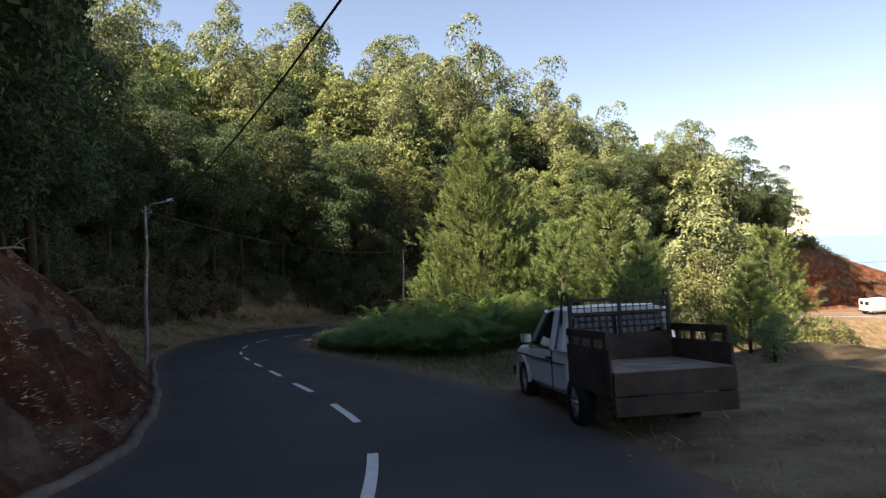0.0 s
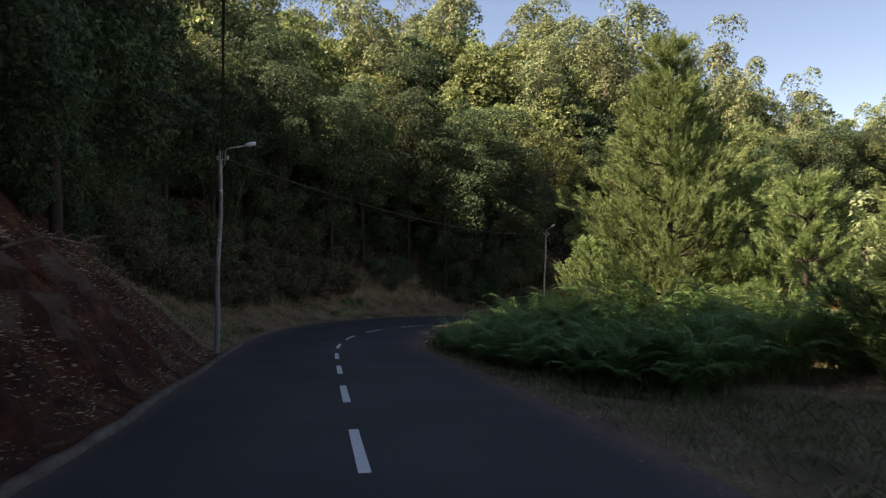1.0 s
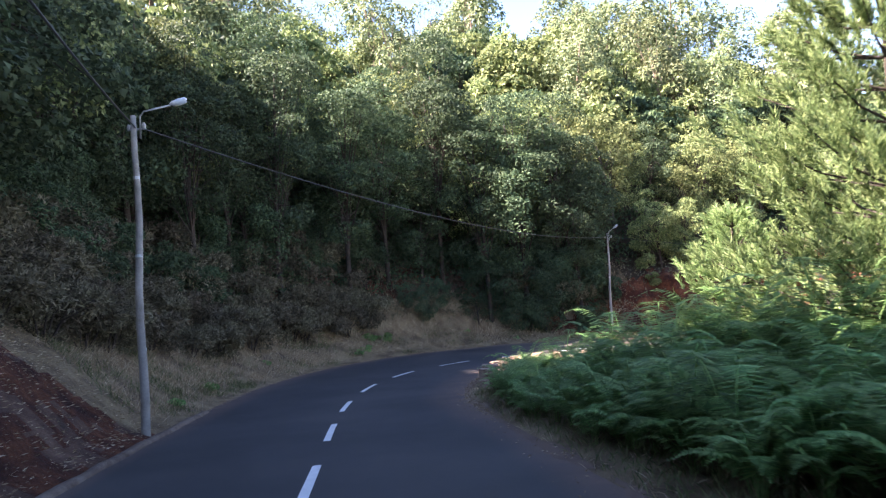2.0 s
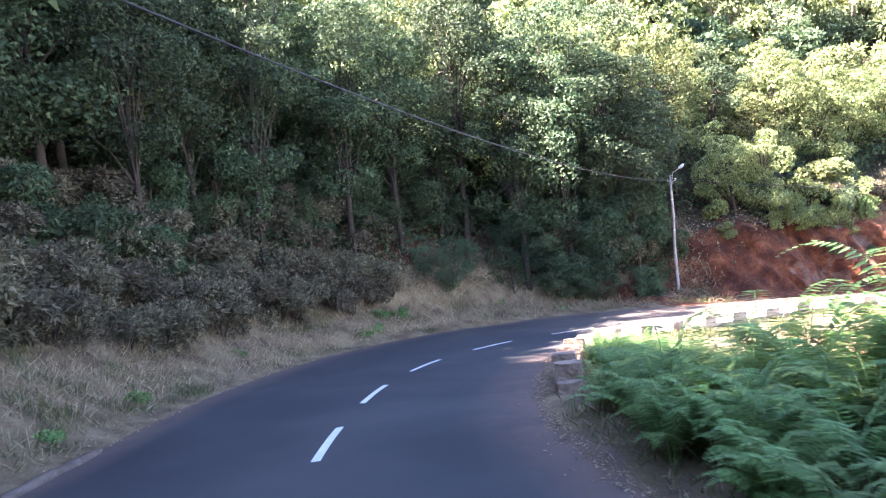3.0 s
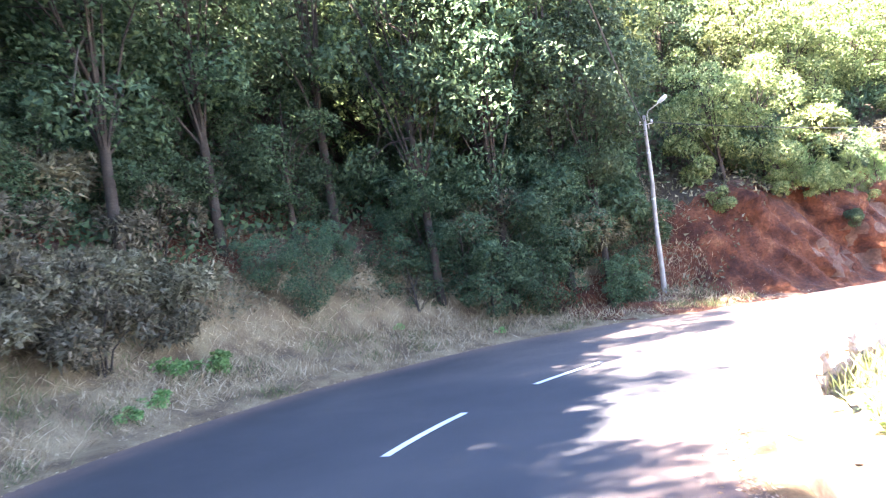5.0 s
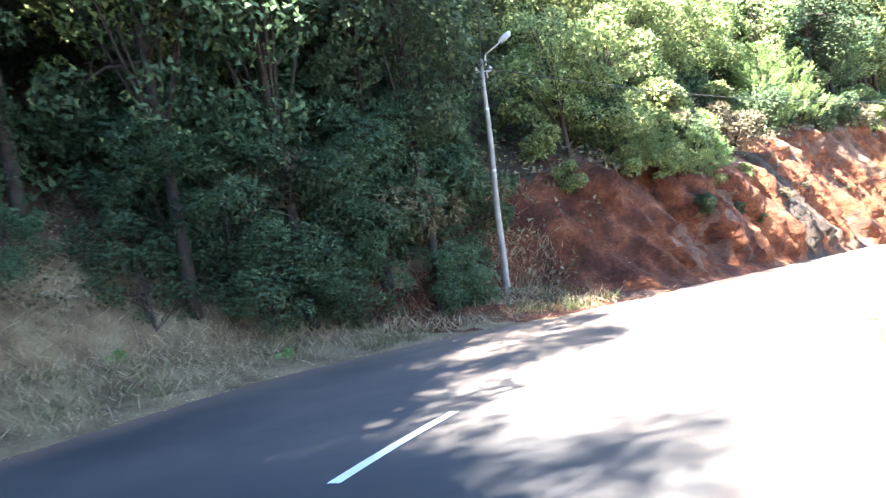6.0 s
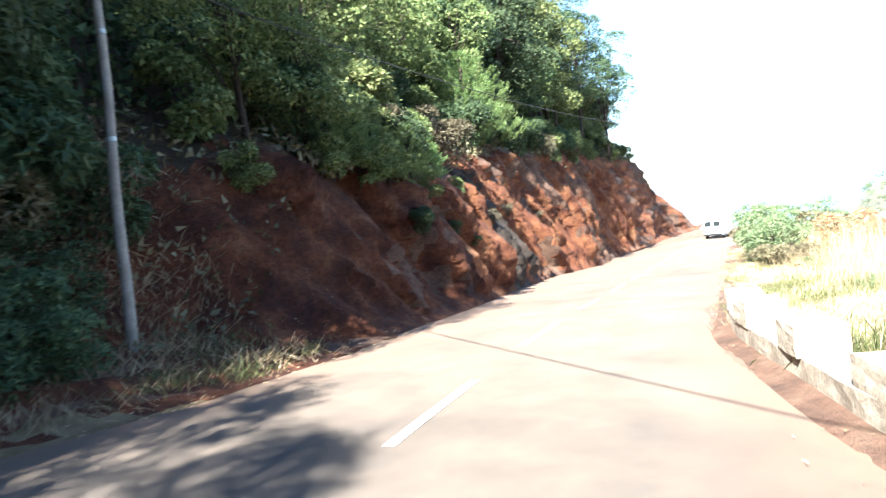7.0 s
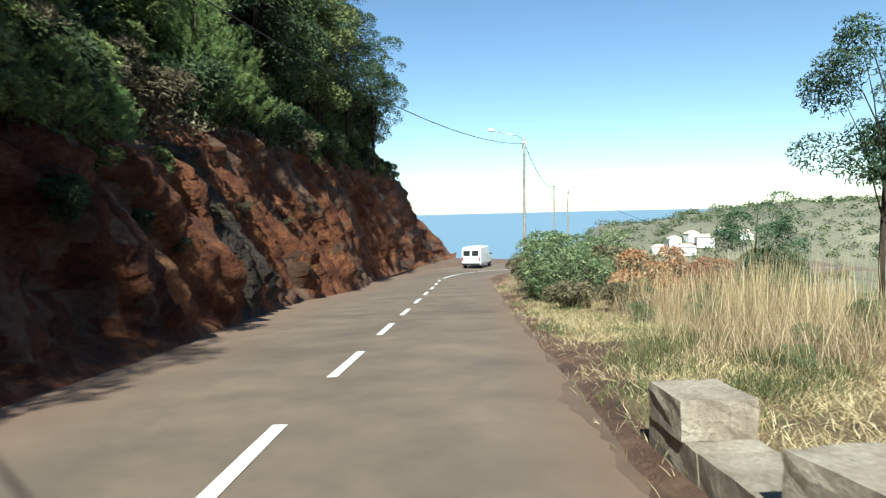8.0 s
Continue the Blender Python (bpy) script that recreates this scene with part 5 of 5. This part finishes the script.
def pickup():
    root = new("pickup_truck")
    bm = bmesh.new()
    loft(bm, [car_section(0.36, 0.80, 0.36, 0.98), car_section(1.0, 0.81, 0.34, 0.99), car_section(2.30, 0.81, 0.34, 0.97), car_section(2.45, 0.81, 0.60, 0.965), car_section(3.28, 0.80, 0.60, 0.91), car_section(3.36, 0.79, 0.40, 0.89), car_section(3.52, 0.74, 0.42, 0.80)])
    body = part("body", bm, WHITE_PAINT, root, "dusty white painted body")
    bm = bmesh.new()
    top = lambda y, w, z: [(-w, y, z - 0.04), (-w * 0.92, y, z), (0, y, z + 0.02), (w * 0.92, y, z), (w, y, z - 0.04), (w * 0.9, y, z - 0.06), (-w * 0.9, y, z - 0.06)]
    loft(bm, [top(0.40, 0.68, 1.52), top(0.7, 0.69, 1.56), top(1.3, 0.68, 1.56), top(1.62, 0.66, 1.52)])
    part("roof", bm, WHITE_PAINT, root)
    # pillars
    for sx in (-1, 1):
        for (y0, z0), (y1, z1), w in (((0.42, 0.95), (0.46, 1.5), 0.07), ((0.98, 0.95), (0.98, 1.52), 0.05), ((2.28, 0.94), (1.60, 1.50), 0.04), ((0.58, 0.95), (0.60, 1.5), 0.05)):
            bm = bmesh.new()
            tube(bm, [(sx * 0.795, y0, z0), (sx * 0.67, y1, z1)], w, 6)
            part("pillar", bm, WHITE_PAINT, root)
        for ys, name in ((((1.02, 0.96), (2.20, 0.96), (1.62, 1.49), (1.02, 1.5)), "side_window"), (((0.62, 0.96), (0.95, 0.96), (0.95, 1.5), (0.64, 1.49)), "quarter_window")):
            v = [(sx * (0.785 - (z - 0.95) * 0.225), y, z) for y, z in ys]
            part_ob = mesh_object(name, v + [(x - sx * 0.012, y, z) for x, y, z in v], [(0, 1, 2, 3), (7, 6, 5, 4), (0, 4, 5, 1), (1, 5, 6, 2), (2, 6, 7, 3), (3, 7, 4, 0)], WINDOW, root)
        bm = bmesh.new()
        box(bm, sx * 0.812 - 0.008, sx * 0.812 + 0.008, 0.98, 1.0, 0.40, 0.96)
        part("door_seam", bm, BLACK, root)
        bm = bmesh.new()
        box(bm, sx * 0.815 - 0.012, sx * 0.815 + 0.012, 0.40, 3.3, 0.775, 0.790, 0.004)
        part("trim_line", bm, BLACK, root)
        bm = bmesh.new()
        box(bm, sx * 0.82 - 0.02, sx * 0.82 + 0.02, 1.06, 1.24, 0.80, 0.85, 0.01)
        part("door_handle", bm, BLACK, root, "black door handle")
        bm = bmesh.new()
        box(bm, sx * 0.93 - 0.10, sx * 0.93 + 0.10, 2.02, 2.10, 1.00, 1.16, 0.03)
        tube(bm, [(sx * 0.78, 2.06, 1.0), (sx * 0.86, 2.06, 1.04)], 0.02, 6)
        mir = part("wing_mirror", bm, BLACK, root)
        bm = bmesh.new()
        box(bm, sx * 0.93 - 0.085, sx * 0.93 + 0.085, 2.012, 2.018, 1.015, 1.145)
        part("mirror_glass", bm, CHROME, mir, "bright mirror glass")
        bm = bmesh.new()
        n = 14
        arch = [(sx * 0.80, 2.87 + math.cos(math.pi * k / n) * 0.42, 0.34 + math.sin(math.pi * k / n) * 0.42) for k in range(n + 1)]
        tube(bm, arch, 0.035, 6)
        part("wheel_arch", bm, WHITE_PAINT, root)
        wheel(root, sx * 0.70, 2.87)
        wheel(root, sx * 0.72, 0.0)
        bm = bmesh.new()
        box(bm, sx * 0.6 - 0.16, sx * 0.6 + 0.16, 3.47, 3.53, 0.60, 0.74, 0.02)
        part("headlight", bm, GLASS_LAMP, root)
    v = [(-0.66, 0.385, 1.0), (0.66, 0.385, 1.0), (0.60, 0.43, 1.46), (-0.60, 0.43, 1.46)]
    mesh_object("rear_window", v + [(x, y + 0.012, z) for x, y, z in v], [(0, 1, 2, 3), (7, 6, 5, 4), (0, 4, 5, 1), (1, 5, 6, 2), (2, 6, 7, 3), (3, 7, 4, 0)], WINDOW, root)
    v = [(-0.74, 2.30, 0.97), (0.74, 2.30, 0.97), (0.62, 1.63, 1.5), (-0.62, 1.63, 1.5)]
    mesh_object("windscreen", v + [(x, y - 0.012, z) for x, y, z in v], [(0, 1, 2, 3), (7, 6, 5, 4), (0, 4, 5, 1), (1, 5, 6, 2), (2, 6, 7, 3), (3, 7, 4, 0)], WINDOW, root)
    bm = bmesh.new()
    box(bm, -0.82, 0.82, 3.48, 3.62, 0.36, 0.54, 0.03)
    part("bumper", bm, BLACK, root)
    # open bed
    y0, y1, fz = -1.26, 0.30, 0.82
    bm = bmesh.new()
    box(bm, -0.34, 0.34, -1.3, 2.4, 0.42, 0.58, 0.02)
    part("chassis", bm, DARK_METAL, root)
    for k in range(7):
        bm = bmesh.new()
        x = -0.72 + k * 0.2057
        box(bm, x + 0.004, x + 0.202, y0, y1, fz - 0.05, fz, 0.006)
        part("bed_board", bm, BED_WOOD, root, "pale worn bed board")
    for sx in (-1, 1):
        bm = bmesh.new()
        x = sx * 0.745
        for z0, z1 in ((fz - 0.30, fz + 0.26), (fz + 0.36, fz + 0.46)):
            box(bm, x - 0.018, x + 0.018, y0 + 0.02 + (0.06 if z0 > fz else 0), y1 + 0.05, z0, z1, 0.006)
        for k in range(5):
            y = y0 + 0.10 + k * 0.41
            box(bm, x - 0.018, x + 0.018, y, y + 0.10, fz + 0.255, fz + 0.365)
        part("bed_side", bm, DARK_WOOD, root, "dark brown side panel with a slotted rail")
    bm = bmesh.new()
    box(bm, -0.74, 0.74, y1 + 0.0, y1 + 0.03, fz - 0.1, fz + 0.36, 0.006)
    part("front_board", bm, DARK_WOOD, root)
    bm = bmesh.new()
    box(bm, -0.74, 0.74, y0 - 0.05, y0 - 0.01, fz - 0.27, fz - 0.01, 0.01)
    gate = part("tailgate", bm, DARK_WOOD, root, "wooden tailgate hanging open")
    bm = bmesh.new()
    box(bm, -0.74, 0.74, y0 - 0.05, y0 - 0.01, fz - 0.50, fz - 0.285, 0.01)
    part("tailgate_board", bm, DARK_WOOD, gate)
    # rack behind the cab: frame, mesh of bars, two side hoops
    bm = bmesh.new()
    z0, z1 = fz + 0.36, 1.68
    for x in (-0.70, 0.0, 0.70):
        box(bm, x - 0.022, x + 0.022, y1 - 0.02, y1 + 0.02, fz + 0.3, z1)
    for z in (z1 - 0.03, z1 - 0.22):
        box(bm, -0.70, 0.70, y1 - 0.02, y1 + 0.02, z - 0.02, z + 0.02)
    rack = part("cab_rack", bm, DARK_METAL, root, "dark steel rack with a mesh of bars")
    for k in range(1, 14):
        x = -0.70 + k * 0.10
        bm = bmesh.new()
        box(bm, x - 0.006, x + 0.006, y1 - 0.006, y1 + 0.006, fz + 0.34, z1)
        part("rack_bar", bm, DARK_METAL, rack)
    for k in range(1, 6):
        z = fz + 0.36 + k * 0.09
        bm = bmesh.new()
        box(bm, -0.70, 0.70, y1 - 0.006, y1 + 0.006, z - 0.006, z + 0.006)
        part("rack_bar", bm, DARK_METAL, rack)
    for sx in (-1, 1):
        bm = bmesh.new()
        tube(bm, [(sx * 0.72, y1, fz + 0.3), (sx * 0.72, y1, z1), (sx * 0.73, y1 + 0.05, z1 + 0.08), (sx * 0.74, y1 + 0.18, z1 + 0.07), (sx * 0.75, y1 + 0.24, z1 - 0.06), (sx * 0.76, y1 + 0.26, fz + 0.3)], 0.018, 8)
        part("hoop", bm, DARK_METAL, rack)
        bm = bmesh.new()
        box(bm, sx * 0.64 - 0.08, sx * 0.64 + 0.08, y0 + 0.04, y0 + 0.08, 0.44, 0.54, 0.01)
        part("tail_light", bm, RED_LENS, root, "red tail light")
    return tagged(root, "white pickup truck with a dark open bed parked in the lay-by", "pickup truck")


truck = pickup()
truck.matrix_basis = Matrix.Translation((2.38, 8.75, -0.87)) @ Matrix.Rotation(radians(7), 4, "Z") @ Matrix.Rotation(radians(-5.5), 4, "X") @ Matrix.Diagonal((0.97, 0.97, 0.97, 1))


# ---- far van, houses, hill ----
def van():
    root = new("van")
    bm = bmesh.new()
    loft(bm, [car_section(-2.0, 0.78, 0.35, 1.70), car_section(-1.9, 0.84, 0.30, 1.80), car_section(0.6, 0.85, 0.30, 1.82), car_section(1.1, 0.84, 0.30, 1.05), car_section(1.9, 0.78, 0.32, 0.92)])
    body = part("body", bm, WHITE_PAINT, root, "white van body")
    for x in (-0.37, 0.37):
        bm = bmesh.new()
        box(bm, x - 0.29, x + 0.29, -2.02, -1.99, 1.10, 1.55, 0.01)
        part("rear_window", bm, WINDOW, root)
    bm = bmesh.new()
    box(bm, -0.78, 0.78, -2.12, -1.98, 0.32, 0.50, 0.03)
    part("bumper", bm, BLACK, root)
    for x in (-0.72, 0.72):
        bm = bmesh.new()
        box(bm, x - 0.06, x + 0.06, -2.03, -1.98, 0.7, 1.0, 0.01)
        part("tail_light", bm, RED_LENS, root)
        bm = bmesh.new()
        box(bm, x * 1.32 - 0.08, x * 1.32 + 0.08, 0.9, 1.0, 1.05, 1.2, 0.02)
        part("wing_mirror", bm, BLACK, root)
        for y in (-1.3, 1.2):
            wheel(root, x, y, 0.30, 0.18)
    return tagged(root, "white van parked on the outside of the bend", "van")


v = van()
v.matrix_basis = Matrix.Translation((50.9, 80.4, -9.0)) @ Matrix.Rotation(radians(-78), 4, "Z")

# scrub tones paled, with the haze of distance mixed into the colour
HILL_FAR = surface("far_scrub", [(0.3, (0.11, 0.11, 0.078)), (0.55, (0.185, 0.173, 0.128)), (0.8, (0.27, 0.242, 0.18))], 0.03, 0.4, 0.95, 0.5, 2.0)


def hill_z(A, B):
    ridge = np.interp(A, [-1.25, -1.17, -1.13, -1.05, -0.95, -0.84, -0.5, -0.2, 0.3, 1], [-62, -26, -15.5, -14, -11, -7.5, -5, -3, 3, 6])
    return -64 + (ridge + 64) * np.clip(1 - np.abs(B) ** 1.8, 0, 1) + value_noise(A * 7, B * 5, 21) * 2 + value_noise(A * 22, B * 16, 22) * 1.6


def hill_place(A, B):
    return np.array([400.0, -60.0]) + np.asarray(A)[..., None] * np.array([0.37, -0.93]) * 205 + np.asarray(B)[..., None] * np.array([0.93, 0.37]) * 120


def far_hill():
    """The dry headland across the valley, with scrub and a hamlet on it."""
    A, B = np.meshgrid(np.linspace(-1.25, 1, 90), np.linspace(-1, 1, 50), indexing="ij")
    idx = np.arange(90 * 50).reshape(90, 50)
    f = np.stack([idx[:-1, :-1], idx[1:, :-1], idx[1:, 1:], idx[:-1, 1:]], axis=-1).reshape(-1, 4)
    tagged(mesh_object("far_hill", np.dstack([hill_place(A, B), hill_z(A, B)]).reshape(-1, 3), f, HILL_FAR, None, "", True), "dry scrubby headland across the valley", "hill", kind="structure")
    q = np.random.default_rng(5)
    n = 22000
    c = q.choice(700, n)
    a, b = q.uniform(-1.16, -0.2, 700)[c], q.uniform(-0.9, 0.2, 700)[c]
    p = np.column_stack([hill_place(a, b), hill_z(a, b)]) + q.normal(size=(n, 3)) * [1.3, 1.3, 0.7] + [0, 0, 0.8]
    tagged(tris_object("far_scrub", leaf_tris(p, q.normal(size=(n, 3)) + [0, 0, 0.5], 1.0, 0.8, q), LEAF_SAGE), "scattered scrub on the far headland", "scrub", kind="stuff")


WALL_WHITE = plain("white_render", (0.75, 0.74, 0.71), 0.9)
ROOF_TILE = plain("roof_tile", (0.52, 0.40, 0.33), 0.9)


def house(a, b, w, d, h, turn):
    root = new("house")
    p = hill_place(np.array([a]), np.array([b]))[0]
    root.matrix_basis = Matrix.Translation((p[0], p[1], float(hill_z(np.array([a]), np.array([b]))[0]) - 0.8)) @ Matrix.Rotation(turn, 4, "Z")
    bm = bmesh.new()
    box(bm, -w / 2, w / 2, -d / 2, d / 2, 0, h + 0.8, 0.03)
    wall = part("wall", bm, WALL_WHITE, root)
    bm = bmesh.new()
    v = [bm.verts.new(c) for c in ((-w / 2 - 0.3, -d / 2 - 0.3, h + 0.8), (w / 2 + 0.3, -d / 2 - 0.3, h + 0.8), (w / 2 + 0.3, d / 2 + 0.3, h + 0.8), (-w / 2 - 0.3, d / 2 + 0.3, h + 0.8), (-w / 4, 0, h + 2.0), (w / 4, 0, h + 2.0))]
    for f in ((0, 1, 5, 4), (1, 2, 5), (2, 3, 4, 5), (3, 0, 4), (3, 2, 1, 0)):
        bm.faces.new([v[i] for i in f])
    part("roof", bm, ROOF_TILE, root)
    for x in (-w * 0.28, w * 0.05, w * 0.32):
        bm = bmesh.new()
        box(bm, x - 0.5, x + 0.5, -d / 2 - 0.04, -d / 2 + 0.02, 1.6, 2.9)
        part("window", bm, WINDOW, root)
    tagged(root, "small white house on the far headland", "house", "hamlet on the headland")


far_hill()
for a, b, w, d, h, t in [(-1.03, -0.42, 7, 5, 3, 1.9), (-1.0, -0.40, 6, 5, 3.5, 2.1), (-0.98, -0.44, 8, 6, 3, 1.8), (-0.965, -0.38, 6, 5, 3.5, 2.3), (-0.945, -0.42, 8, 6, 4, 1.9), (-0.90, -0.36, 6, 5, 3, 2.0), (-0.87, -0.40, 7, 5, 3, 1.9)]:
    house(a, b, w * 0.8, d * 0.8, h * 0.85, t)
